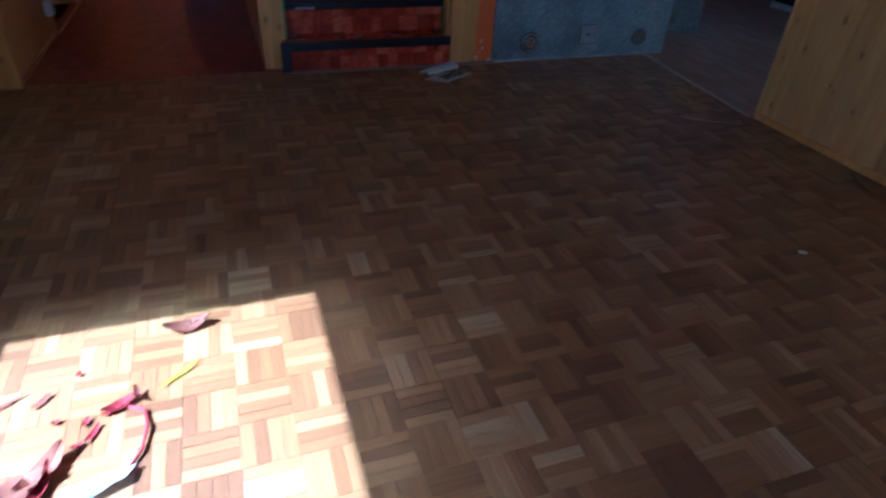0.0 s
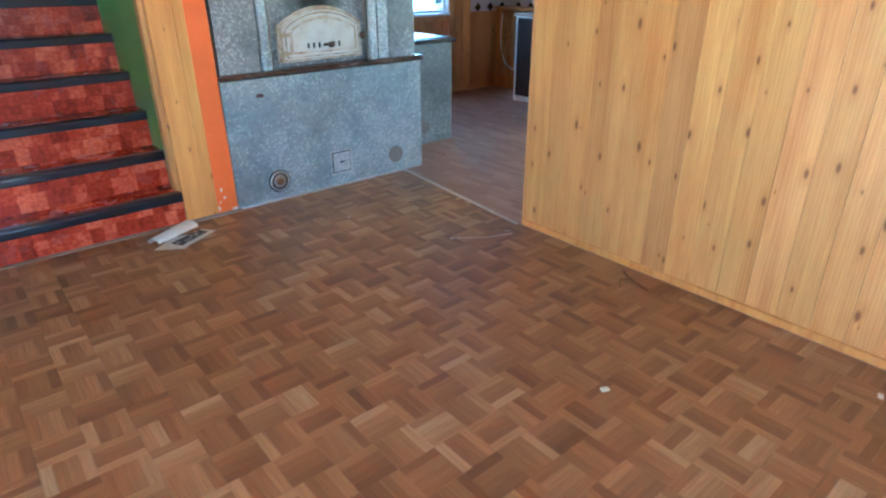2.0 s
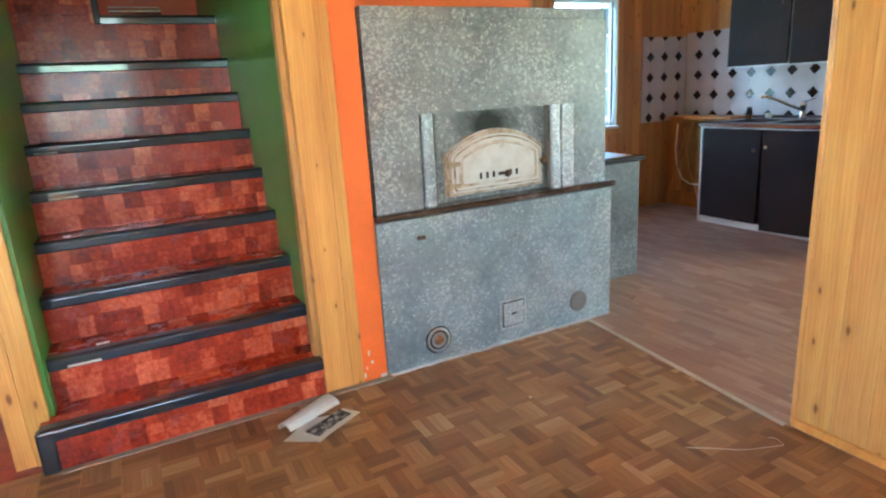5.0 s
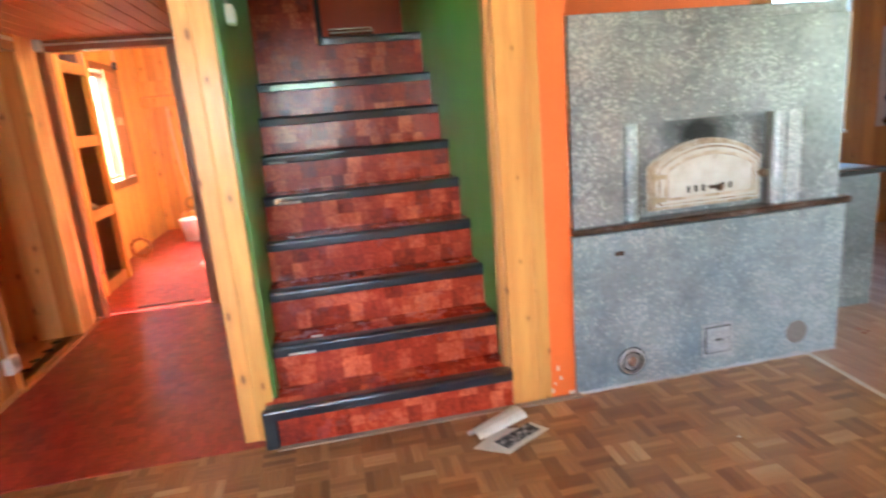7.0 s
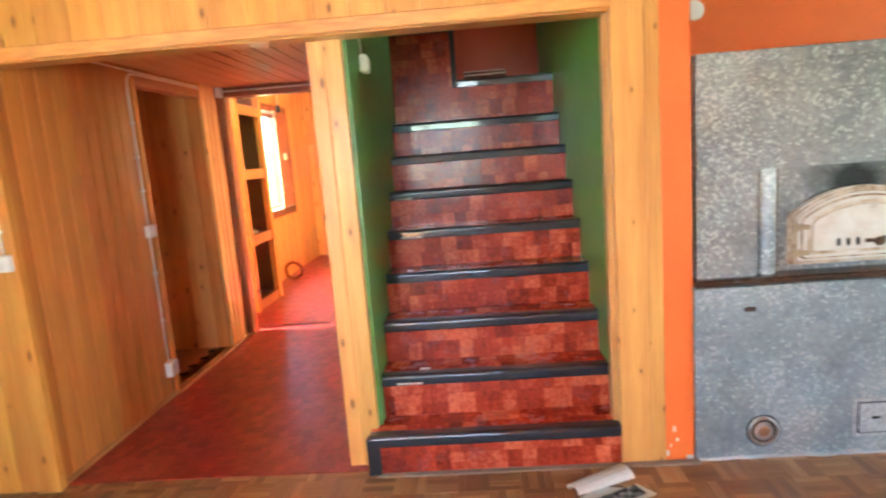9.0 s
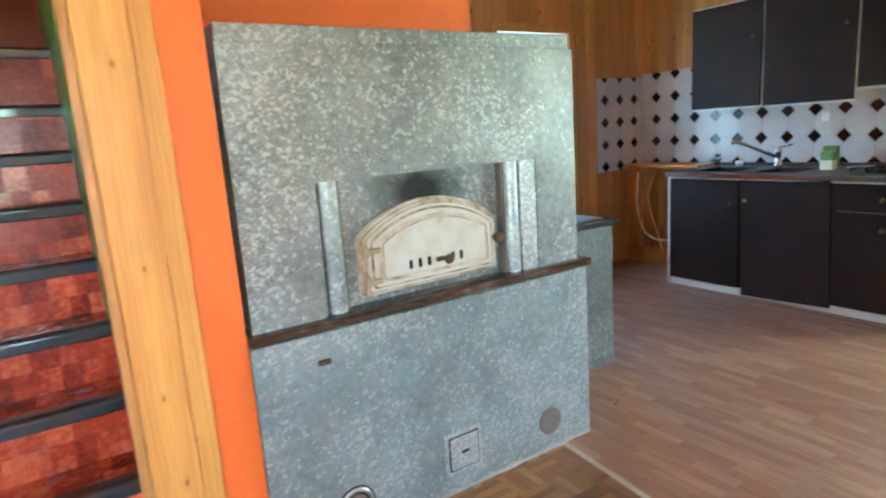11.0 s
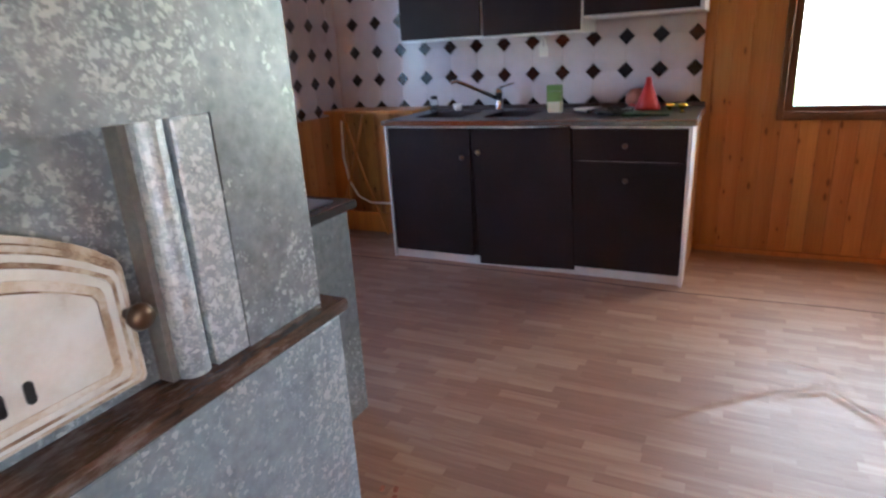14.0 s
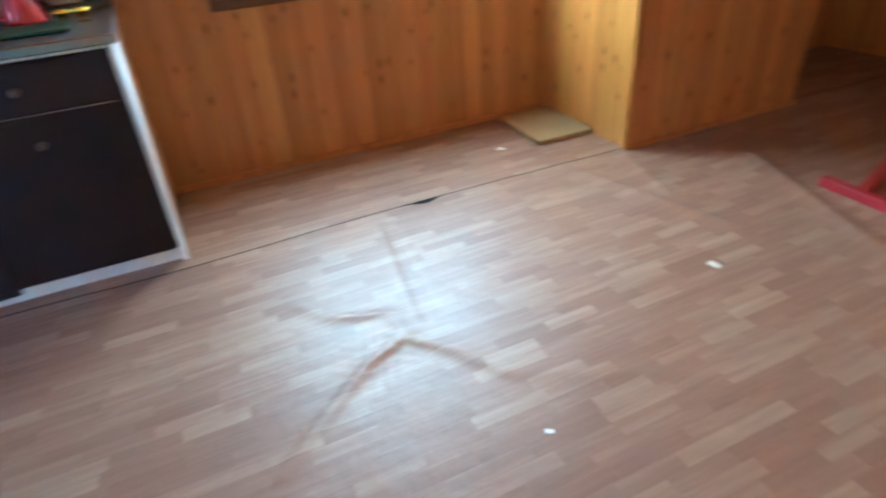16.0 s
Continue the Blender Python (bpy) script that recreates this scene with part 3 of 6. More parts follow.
wall("wall_hall_front", -1.94, 0.0, 0, 0.475, 0, H_CEIL, 0.09, (), (0.158, PINE_AMBER), PINE_AMBER, "amber pine boards beside the hall opening")
wall("wall_hall_west", -1.46, 0.0, 90, 2.37, 0, 2.10, 0.09, [(1.13, 1.98, 0.02, 1.93)], (0.10, PINE_BROWN), PINE_BROWN, "brown grooved panel wall of the hall")
wall("wall_hall_door", -1.46, 2.37, 0, 1.36, 0, 2.10, 0.08, [(0.06, 0.86, 0, 1.955)], None, DOOR_WOOD, "brown wooden partition with an open doorway")
wall("wall_back_room_west", -1.88, 2.46, 90, 3.94, 0, H_CEIL, 0.2, [(1.37, 2.91, 0.85, 2.05)], (0.12, PINE_AMBER_LIT), PINE_AMBER_LIT, "amber pine board wall with a bright window")
wall("wall_back_room_north", -1.88, 6.4, 0, 1.8, 0, H_CEIL, 0.1, (), (0.12, PINE_AMBER_LIT), PINE_AMBER_LIT, "amber pine board end wall")
wall("wall_back_room_east", -0.10, 6.4, -90, 3.95, 0, H_CEIL, 0.1, (), (0.12, PINE_AMBER_LIT), PINE_AMBER_LIT, "pine board wall of the back room")
wall("wall_closet_back", -2.15, 1.05, 90, 1.0, 0, 2.1, 0.05, (), (0.11, PINE_CLOSET_LIT), PINE_CLOSET_LIT, "knotty boards at the back of a closet")
wall("wall_closet_far", -2.15, 1.995, 0, 0.60, 0, 2.1, 0.05, (), (0.15, PINE_CLOSET_LIT), PINE_CLOSET_LIT, "knotty board side of a closet")
wall("wall_closet_near", -1.55, 1.115, 180, 0.60, 0, 2.1, 0.05, (), (0.15, PINE_CLOSET_LIT), PINE_CLOSET_LIT, "knotty board side of a closet")
wall("wall_lintel", -1.46, 0.0, 0, 2.55, 1.90, H_CEIL, 0.10, (), (0.14, PINE_AMBER), PINE_AMBER, "amber pine boards above the hall and stairs")
wall("wall_stair_west_hall", -0.10, 2.37, -90, 2.25, 0, 2.1, 0.06, (), (0.12, PINE_BROWN), PINE_BROWN, "brown panel on the hall side of the stairs")
wall("wall_stair_west", 0.045, 0.115, 90, 3.0, 0, 4.2, 0.07, (), None, GREEN, "green painted stair wall")
wall("wall_stair_east", 1.095, 3.1, -90, 3.0, 0, 4.2, 0.15, [(0.8, 1.8, 2.9, 3.8)], None, GREEN, "green painted stair wall")
wall("wall_stair_north", 0.0, 2.35, 0, 1.2, 1.5, 4.2, 0.1, (), None, RUSSET, "smooth russet painted wall at the stair turn")
wall("wall_orange", 1.285, 0.012, 0, 0.122, 0, H_CEIL, 0.6, (), None, ORANGE, "orange painted plaster strip beside the oven")
wall("chimney_breast", 1.41, 0.78, 0, 1.46, 0, H_CEIL, 1.31, (), None, ORANGE, "orange painted chimney breast above the oven")

# floors
bm = bmesh.new()
box(bm, -2.2, 6.1, -5.5, 6.7, -0.12, -0.012)
single("subfloor", bm, BLACK_HOLE, (0, 0, -0.12), "dark subfloor under the coverings", "floor", kind="structure")
bm = bmesh.new()
box(bm, -2.15, -0.02, 0.035, 6.4, -0.011, 0.003)
single("floor_hall", bm, HALL_VINYL, (-1, 3, -0.011), "glossy red block-patterned vinyl hall floor", "floor", kind="structure")


def ridge(x, y, ax, ay, bx, by, w, h):
    """Height of a fold that runs from a to b, w wide."""
    dx, dy = bx - ax, by - ay
    span = math.hypot(dx, dy)
    t = ((x - ax) * dx + (y - ay) * dy) / (span * span)
    past = np.maximum(np.maximum(-t, t - 1), 0) * span
    d = ((x - ax) * dy - (y - ay) * dx) / span
    return h * np.exp(-(past / 0.05) ** 2) * np.exp(-np.abs(d / w) ** 1.5)


FOLDS = [(4.95, -1.37, 4.29, -1.275, 0.026, -0.016), (4.93, -1.335, 4.29, -1.235, 0.022, 0.007),
         (4.21, -1.15, 4.12, -0.98, 0.020, 0.020), (4.12, -0.98, 3.86, -0.68, 0.022, 0.015), (3.86, -0.68, 3.70, -0.42, 0.035, 0.008),
         (4.23, -1.16, 4.35, -1.15, 0.018, 0.014), (4.35, -1.15, 4.42, -0.98, 0.020, 0.015), (4.42, -0.98, 4.54, -0.89, 0.026, 0.010),
         (4.21, -1.15, 4.07, -1.27, 0.020, 0.018), (4.07, -1.27, 3.90, -1.37, 0.024, 0.013), (3.90, -1.37, 3.60, -1.90, 0.04, 0.007),
         (4.98, -2.35, 4.19, -2.57, 0.045, 0.022), (4.94, -2.68, 4.52, -2.56, 0.04, 0.016), (4.75, -1.95, 4.05, -2.05, 0.06, 0.008),
         (4.60, -3.17, 3.75, -2.87, 0.05, 0.036), (4.66, -3.25, 3.80, -2.97, 0.04, -0.012)]


def seam(y):
    return 5.06 + 0.012 * np.sin(3 * y)


def vinyl_floor(name, x_of, nx, y0, y1, ny):
    """A sheet between two edges that wander with y, raised along the folds."""
    y, f = np.meshgrid(np.linspace(y0, y1, ny + 1), np.linspace(0, 1, nx + 1), indexing="ij")
    a, b = x_of(y)
    x = a + (b - a) * f
    hs = [ridge(x, y, *fold) for fold in FOLDS]
    z = 0.004 + 0.62 * (np.maximum.reduce(hs) + np.minimum.reduce(hs)) + 0.0008 * np.sin(5.3 * x + 2.0 * np.sin(2.9 * y)) + 0.0008 * np.sin(6.1 * y + 1.7 * x)
    near = np.exp(-((x - 4.16) ** 2 + (y + 1.03) ** 2) / 0.12 ** 2)
    z += 0.0035 * near * np.sin(95 * x + 40 * y + 3 * np.sin(30 * y)) * np.sin(70 * y - 35 * x)
    z = np.maximum(z, 0.001)
    k = (np.arange(ny)[:, None] * (nx + 1) + np.arange(nx)[None, :]).ravel()
    me = bpy.data.meshes.new(name)
    me.from_pydata(np.stack([x, y, z], -1).reshape(-1, 3).tolist(), [], np.stack([k, k + 1, k + nx + 2, k + nx + 1], -1).tolist())
    me.materials.append(VINYL)
    for p in me.polygons:
        p.use_smooth = True
    return new(name, me)


def vinyl_edge(y):
    """Where the sheet ends on the parquet: slanting from the oven's corner to the partition."""
    return 2.53 + 0.1016 * np.clip(y + 1.28, 0.0, 1.3)


f1 = vinyl_floor("floor_kitchen", lambda y: (vinyl_edge(y), seam(y) - 0.006 - 0.028 * np.exp(-((y + 1.6) / 0.06) ** 2)), 210, -5.2, 2.09, 560)
tagged(f1, "creased plank-patterned vinyl sheet kitchen floor", "floor", kind="structure")
f2 = vinyl_floor("floor_kitchen_strip", lambda y: (seam(y) + 0.002, 5.84), 8, -5.2, 2.09, 150)
tagged(f2, "plank-patterned vinyl strip along the wall", "floor", kind="structure")

bm = bmesh.new()
ys = np.linspace(-1.27, -0.002, 24)
rows = [[bm.verts.new((vinyl_edge(y) + dx + 0.003 * noise.noise((3 * y, 1, 0)), y, z)) for dx, z in ((-0.011, 0.0005), (-0.010, 0.004), (0.006, 0.0068), (0.012, 0.0045))] for y in ys]
for p, q in zip(rows, rows[1:]):
    for k in range(3):
        bm.faces.new((p[k], p[k + 1], q[k + 1], q[k]))
single("trim_vinyl_edge", bm, PALE_EDGE, (2.6, -0.6, 0.0), "pale cut edge of the vinyl sheet on the parquet", "trim", kind="structure")

# ceilings
bm = boxes((-2.15, 6.05, -5.4, 0.0, H_CEIL, H_CEIL + 0.1), (1.25, 6.05, 0.0, 2.3, H_CEIL, H_CEIL + 0.1), (-2.15, 0.0, 2.37, 6.6, H_CEIL, H_CEIL + 0.1), (-0.1, 1.3, 0.0, 3.2, 4.2, 4.3), (-0.1, 1.3, 0.0, 0.1, H_CEIL, 4.2))
for i in range(70):
    x = -1.94 + i * 0.112
    box(bm, x, x + 0.106, -5.2, -0.0, H_CEIL - 0.014, H_CEIL)
single("ceiling", bm, PINE_CEIL, (0, 0, H_CEIL), "varnished board ceiling", "ceiling", kind="structure")
bm = bmesh.new()
for i in range(13):
    x = -1.46 + i * 0.105
    box(bm, x, x + 0.101, 0.1, 2.37, 2.03, 2.045, 0.003)
box(bm, -2.2, -0.1, 0.1, 2.37, 2.05, 2.12)
single("ceiling_hall", bm, PINE_CEIL, (0, 0, 2.03), "red-brown varnished board hall ceiling", "ceiling", kind="structure")

# ground outside
bm = bmesh.new()
bmesh.ops.create_grid(bm, x_segments=4, y_segments=4, size=400, matrix=Matrix.Translation((0, 0, -0.6)))
single("ground", bm, GRASS, (0, 0, -0.6), "grassy ground outside the house", "ground", kind="structure")

# ---- windows ----
def window(name, ox, oy, rz, w, z0, z1, thick, mat, label, casing_mat=None, casing=0.08, bars=(), mullions=(), sill=0.05, deep=0.45):
    """A framed window in an opening; local x runs along the wall, the room is at -y."""
    win = thing(name, (0, 0, 0), label, "window", kind="structure")
    d0, d1 = thick * deep, thick * deep + 0.05
    f = 0.05
    part("window_frame", boxes((0, f, d0, d1, z0, z1), (w - f, w, d0, d1, z0, z1), (f, w - f, d0, d1, z0, z0 + f), (f, w - f, d0, d1, z1 - f, z1), bevel=0.004), mat, win)
    part("casing", boxes((-casing, 0.006, -0.032, -0.012, z0 - casing, z1 + casing), (w - 0.006, w + casing, -0.032, -0.012, z0 - casing, z1 + casing), (0.006, w - 0.006, -0.032, -0.012, z0 - casing, z0 + 0.006), (0.006, w - 0.006, -0.032, -0.012, z1 - 0.006, z1 + casing), bevel=0.004), casing_mat or mat, win)
    part("reveal", boxes((0, 0.006, -0.012, thick, z0, z1), (w - 0.006, w, -0.012, thick, z0, z1), (0.006, w - 0.006, -0.012, thick, z1 - 0.006, z1)), mat, win)
    part("window_sill", boxes((0.006, w - 0.006, -0.012 - sill, thick, z0 - 0.004, z0 + 0.02), bevel=0.004), mat, win)
    for x in mullions:
        part("mullion", boxes((x - 0.03, x + 0.03, d0, d1, z0 + f, z1 - f)), mat, win)
    for z in bars:
        part("glazing_bar", boxes((f, w - f, d0 + 0.005, d1 - 0.01, z - 0.012, z + 0.012)), mat, win)
    pane = part("pane", boxes((f, w - f, d0 + 0.02, d0 + 0.024, z0 + f, z1 - f)), GLASS, win)
    pane.visible_shadow = False
    win.matrix_world = pose(ox, oy, 0, 0, 0, rz)
    return win


window("window_1", 5.84, -0.97, -90, 1.44, 0.85, 1.95, 0.2, WINDOW_WOOD, "dark-stained wooden window with bright panes", casing=0.03, mullions=(0.72,), deep=-0.05, sill=0.018)
win_n = window("window_2", 4.08, 2.09, 0, 0.78, 0.87, 2.10, 0.2, WHITE, "white painted kitchen window with an open casement", casing_mat=PINE_TRIM, casing=0.06)
window("window_3", -1.94, -3.65, 90, 1.45, 0.85, 2.045, 0.2, WHITE, "white painted window in the green wall")
window("window_4", 0.75, -5.2, 180, 1.85, 0.85, 2.05, 0.2, WHITE, "white painted window behind the room", mullions=(0.95,))
window("window_5", -1.88, 3.83, 90, 1.54, 0.85, 2.05, 0.2, WINDOW_WOOD, "dark wooden window in the back room")
leaf = thing("window_shutter", (-1.866, 5.35, 0.9), "brown wooden shutter leaf standing ajar", "shutter", kind="structure")
for k in range(5):
    part("shutter_board", boxes((-1.862, -1.840, 4.68 + 0.134 * k, 4.812 + 0.134 * k, 0.88, 2.04), bevel=0.003), SHUTTER_WOOD, leaf)
for z in (1.05, 1.85):
    part("shutter_batten", boxes((-1.8395, -1.822, 4.70, 5.33, z, z + 0.07), bevel=0.003), SHUTTER_WOOD, leaf)
part("handle", boxes((-1.8395, -1.80, 4.93, 4.96, 1.46, 1.54), bevel=0.006), WHITE_PLASTIC, leaf, "white handle")
leaf.rotation_euler[2] = radians(7)
# unseen window, added as the opening for the stairwell lamp
window("stair_window_added", 1.095, 2.3, -90, 1.0, 2.9, 3.8, 0.15, WHITE, "unseen white window added high in the stairwell for light")
leaf = thing("window_casement", (4.83, 2.06, 0.9), "white casement leaf standing open with small panes", "casement", kind="structure")
part("leaf_frame", boxes((4.795, 4.83, 2.10, 2.13, 0.93, 2.05), (4.795, 4.83, 2.235, 2.265, 0.93, 2.05), (4.795, 4.83, 2.13, 2.235, 0.93, 0.98), (4.795, 4.83, 2.13, 2.235, 2.0, 2.05), bevel=0.004), WHITE, leaf)
for z in (1.25, 1.42, 1.75):
    part("glazing_bar", boxes((4.80, 4.825, 2.13, 2.235, z - 0.012, z + 0.012)), WHITE, leaf)
pane = part("pane", boxes((4.81, 4.813, 2.13, 2.235, 0.98, 2.0)), GLASS, leaf)
pane.visible_shadow = False

# ---- the oven ----
oven = thing("baking_oven", (2.1, 0.35, 0), "galvanised sheet-clad baking oven with an arched enamel door", "oven")
part("base", boxes((1.41, 2.83, 0.0, 0.78, 0.004, 0.755), bevel=0.003), GALV_DULL, oven)
part("shelf", boxes((1.408, 2.855, -0.012, 0.78, 0.76, 0.79), bevel=0.007), SOOT_STONE, oven, "brown stone shelf with a worn edge")
X0, X1, N0, N1, ZN, YF = 1.432, 2.806, 1.672, 2.590, 1.226, 0.03
part("upper_cladding", boxes((X0, N0, YF, 0.77, 0.79, 1.64), (N1, X1, YF, 0.77, 0.79, 1.64), (N0, N1, YF, 0.77, ZN, 1.64)), GALV, oven)
part("niche_back", boxes((N0, N1, 0.095, 0.76, 0.79, ZN)), GALV_SOOT, oven, "sooty sheet behind the door")
part("top_slab", boxes((1.437, 2.80, 0.042, 0.77, 1.64, 1.695), bevel=0.004), GALV, oven)
for x, r, y in ((1.727, 0.036, 0.073), (2.482, 0.030, 0.062)):
    bm = bmesh.new()
    rod(bm, (x, y, 0.79), (x, y, ZN), r, 24)
    part("column", bm, GALV_BRIGHT if x > 2 else GALV, oven)
part("column", boxes((2.511, 2.5895, 0.031, 0.095, 0.79, ZN), bevel=0.003), GALV_BRIGHT, oven)
# raised dark strips stand in for the shaded gaps beside the columns
part("groove", boxes((2.438, 2.4515, 0.060, 0.095, 0.79, ZN)), RUSTED_ZINC, oven, "dark strip drawing the shaded gap beside the column")
part("groove", boxes((1.7635, 1.774, 0.070, 0.095, 0.79, ZN)), RUSTED_ZINC, oven)
part("column", boxes((1.677, 1.690, 0.05, 0.095, 0.79, ZN), bevel=0.004), GALV, oven)


def arch(x0, x1, z0, shoulder, top, n=16):
    """A segmental arch on straight sides, its shoulders and foot slightly eased."""
    half, rise_ = (x1 - x0) / 2, top - shoulder
    radius = (half * half + rise_ * rise_) / (2 * rise_)
    span = math.asin(half / radius)
    cx, cz = (x0 + x1) / 2, top - radius
    ease = 0.008
    pts = [(x0 + ease, z0), (x1 - ease, z0), (x1, z0 + ease), (x1, shoulder - ease)]
    for i in range(n + 1):
        a = span * (1 - 2 * i / n) * 0.975
        pts.append((cx + radius * math.sin(a), cz + radius * math.cos(a)))
    return pts + [(x0, shoulder - ease), (x0, z0 + ease)]


def front_bevel(bm, y, off):
    es = [e for e in bm.edges if all(abs(v.co.y - y) < 1e-5 for v in e.verts)]
    bmesh.ops.bevel(bm, geom=es, offset=off, segments=3, affect="EDGES", profile=0.5)
    return bm


DX = 2.113


def door_arch(half, z0, shoulder, top):
    return arch(DX - half, DX + half, z0, shoulder, top)


def door_layer(d, y, soft):
    """One step of the door's moulding, d inside the frame's outline."""
    return front_bevel(prism(bmesh.new(), door_arch(0.291 - d, 0.816 + 0.8 * d, 1.022 - 0.35 * d, 1.131 - 0.98 * d), y, 0.095), y, soft)


door = part("oven_door", door_layer(0.042, 0.040, 0.006), ENAMEL, oven, "cream enamelled door with rust stains")
part("door_frame", door_layer(0.0, 0.068, 0.008), RUST_ENAMEL, oven, "rusty cream enamel door frame")
for d, y, soft, mat in ((0.010, 0.063, 0.001, RUST), (0.0125, 0.057, 0.004, RUST_ENAMEL), (0.021, 0.053, 0.001, RUST), (0.0235, 0.048, 0.004, ENAMEL), (0.034, 0.0455, 0.001, RUST), (0.058, 0.0365, 0.003, RUST_ENAMEL), (0.073, 0.034, 0.001, RUST), (0.0755, 0.032, 0.002, ENAMEL)):
    part("door_groove" if mat == RUST else "door_moulding", door_layer(d, y, soft), mat, door, "dark rust in a groove" if mat == RUST else "")
for x in (1.998, 2.036, 2.074, 2.176, 2.213):
    bm = boxes((x - 0.0065, x + 0.0065, 0.0295, 0.04, 0.892, 0.925))
    bmesh.ops.bevel(bm, geom=[e for e in bm.edges if abs((e.verts[0].co - e.verts[1].co).y) > 0.003], offset=0.006, segments=3, affect="EDGES", profile=0.5)
    part("draught_slot", bm, BLACK_HOLE, door)
bm = lathe(bmesh.new(), [(0.006, 0), (0.006, 0.02), (0.015, 0.023), (0.019, 0.033), (0.014, 0.044), (0.004, 0.046)], (2.137, 0.031, 0.908), "y")
box(bm, 2.100, 2.137, 0.021, 0.030, 0.900, 0.917, 0.003)
part("slide_knob", bm, DARK_KNOB, door, "worn bronze sliding knob", smooth=True)
part("latch_knob", lathe(bmesh.new(), [(0.008, 0), (0.008, 0.02), (0.018, 0.025), (0.022, 0.037), (0.016, 0.048), (0.004, 0.05)], (2.376, 0.050, 0.948), "y"), DARK_KNOB, door, "worn bronze latch knob", smooth=True)
for z in (0.872, 0.978):
    bm = bmesh.new()
    rod(bm, (1.835, 0.044, z - 0.018), (1.835, 0.044, z + 0.018), 0.011, 12)
    box(bm, 1.835, 1.886, 0.028, 0.042, z - 0.010, z + 0.010, 0.003)
    part("hinge", bm, HINGE, door, "stained metal hinge")
# dark disc behind the plug draws the gap round it
part("plug_rim", lathe(bmesh.new(), [(0.071, 0), (0.071, 0.003), (0.06, 0.004), (0.003, 0.004)], (1.69, 0.0, 0.122), "y", 28), IRON, oven, "dark iron rim round the plug")
plug = part("soot_plug", lathe(bmesh.new(), [(0.064, 0), (0.064, 0.008), (0.060, 0.011), (0.052, 0.011), (0.050, 0.006), (0.003, 0.006)], (1.69, 0.0, 0.122), "y", 32), DULL_METAL, oven, "ringed chrome soot plug")
part("plug_groove", lathe(bmesh.new(), [(0.050, 0.006), (0.049, 0.0068), (0.003, 0.0068)], (1.69, 0.0, 0.122), "y", 32), IRON, plug, "dark ring")
part("plug_ring", lathe(bmesh.new(), [(0.042, 0.006), (0.041, 0.011), (0.034, 0.011), (0.033, 0.0075), (0.003, 0.0075)], (1.69, 0.0, 0.122), "y", 32), DULL_METAL, plug)
part("plug_cap", lathe(bmesh.new(), [(0.026, 0.006), (0.025, 0.012), (0.016, 0.014), (0.003, 0.014)], (1.69, 0.0, 0.122), "y", 32), CHROME, plug, "bright chrome cap")
bm = lathe(bmesh.new(), [(0.060, 0), (0.060, 0.005), (0.052, 0.009), (0.03, 0.009), (0.028, 0.006), (0.003, 0.006)], (2.59, 0.0, 0.128), "y", 28)
part("soot_plug", bm, RUSTED_ZINC, oven, "brown rusty soot plug")
hatch = part("ash_hatch", boxes((2.055, 2.225, -0.008, 0.0, 0.078, 0.245), bevel=0.003), GALV_BRIGHT, oven)
part("hatch_gap", boxes((2.073, 2.210, -0.0095, -0.007, 0.093, 0.231)), IRON, hatch)
part("hatch_plate", boxes((2.078, 2.205, -0.015, -0.009, 0.098, 0.226), bevel=0.003), GALV_BRIGHT, hatch)
part("hatch_slot", boxes((2.125, 2.160, -0.0165, -0.0145, 0.158, 0.168)), BLACK_HOLE, hatch)
part("name_plate", boxes((1.612, 1.656, -0.004, 0.0, 0.648, 0.668), bevel=0.0015), SOOT_STONE, oven)
# crumbled mortar along the oven's foot
bm = bmesh.new()
for i in range(90):
    x = 1.42 + 1.4 * i / 90
    h = 0.006 + 0.045 * max(0.0, noise.noise((x * 11, 3.1, 0))) + 0.010 * abs(noise.noise((x * 60, 1.0, 0)))
    box(bm, x, x + 0.0157, -0.008 - 0.018 * abs(noise.noise((x * 7, 0, 5))), 0.004, 0.0, h)
part("mortar_bead", bm, MORTAR, oven, "crumbling pale mortar bead")
# round white wall disc, taken as a thermometer
bm = lathe(bmesh.new(), [(0.048, 0), (0.05, 0.008), (0.046, 0.016), (0.012, 0.018), (0.004, 0.018)], (1.70, 0.78, 2.0), "y", 28)
single("smoke_detector", bm, WHITE_PLASTIC, (1.70, 0.78, 2.0), "round white disc on the orange chimney wall", "disc", smooth=False)
damper = thing("damper_knob", (2.62, 0.6, 1.70), "small brass damper knob on the oven top", "knob")
bm = bmesh.new()
rod(bm, (2.62, 0.6, 1.70), (2.62, 0.6, 1.735), 0.012, 12)
part("stem", bm, BRASS, damper)
part("cap", boxes((2.585, 2.655, 0.58, 0.62, 1.735, 1.755), bevel=0.005), WHITE_PLASTIC, damper)

# ---- the cooker beside it ----
cooker = thing("wood_cooker", (3.17, 0.74, 0), "sheet-clad wood cooker with a black iron top", "stove")
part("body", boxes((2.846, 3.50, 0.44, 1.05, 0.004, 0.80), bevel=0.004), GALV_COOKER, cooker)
part("top_frame", boxes((2.846, 3.53, 0.415, 1.07, 0.80, 0.832), bevel=0.006), IRON, cooker, "black iron rim")
plate = part("cooking_plate", boxes((2.90, 3.47, 0.47, 1.0, 0.832, 0.838), bevel=0.003), HOT_PLATE, cooker)
for x, r in ((3.05, 0.11), (3.32, 0.09)):
    bm = lathe(bmesh.new(), [(r, 0), (r, 0.003), (r - 0.012, 0.003), (r - 0.014, 0.0015), (0.03, 0.0015), (0.028, 0.003), (0.003, 0.003)], (x, 0.74, 0.838), "z", 28)
    part("ring", bm, HOT_PLATE, plate)
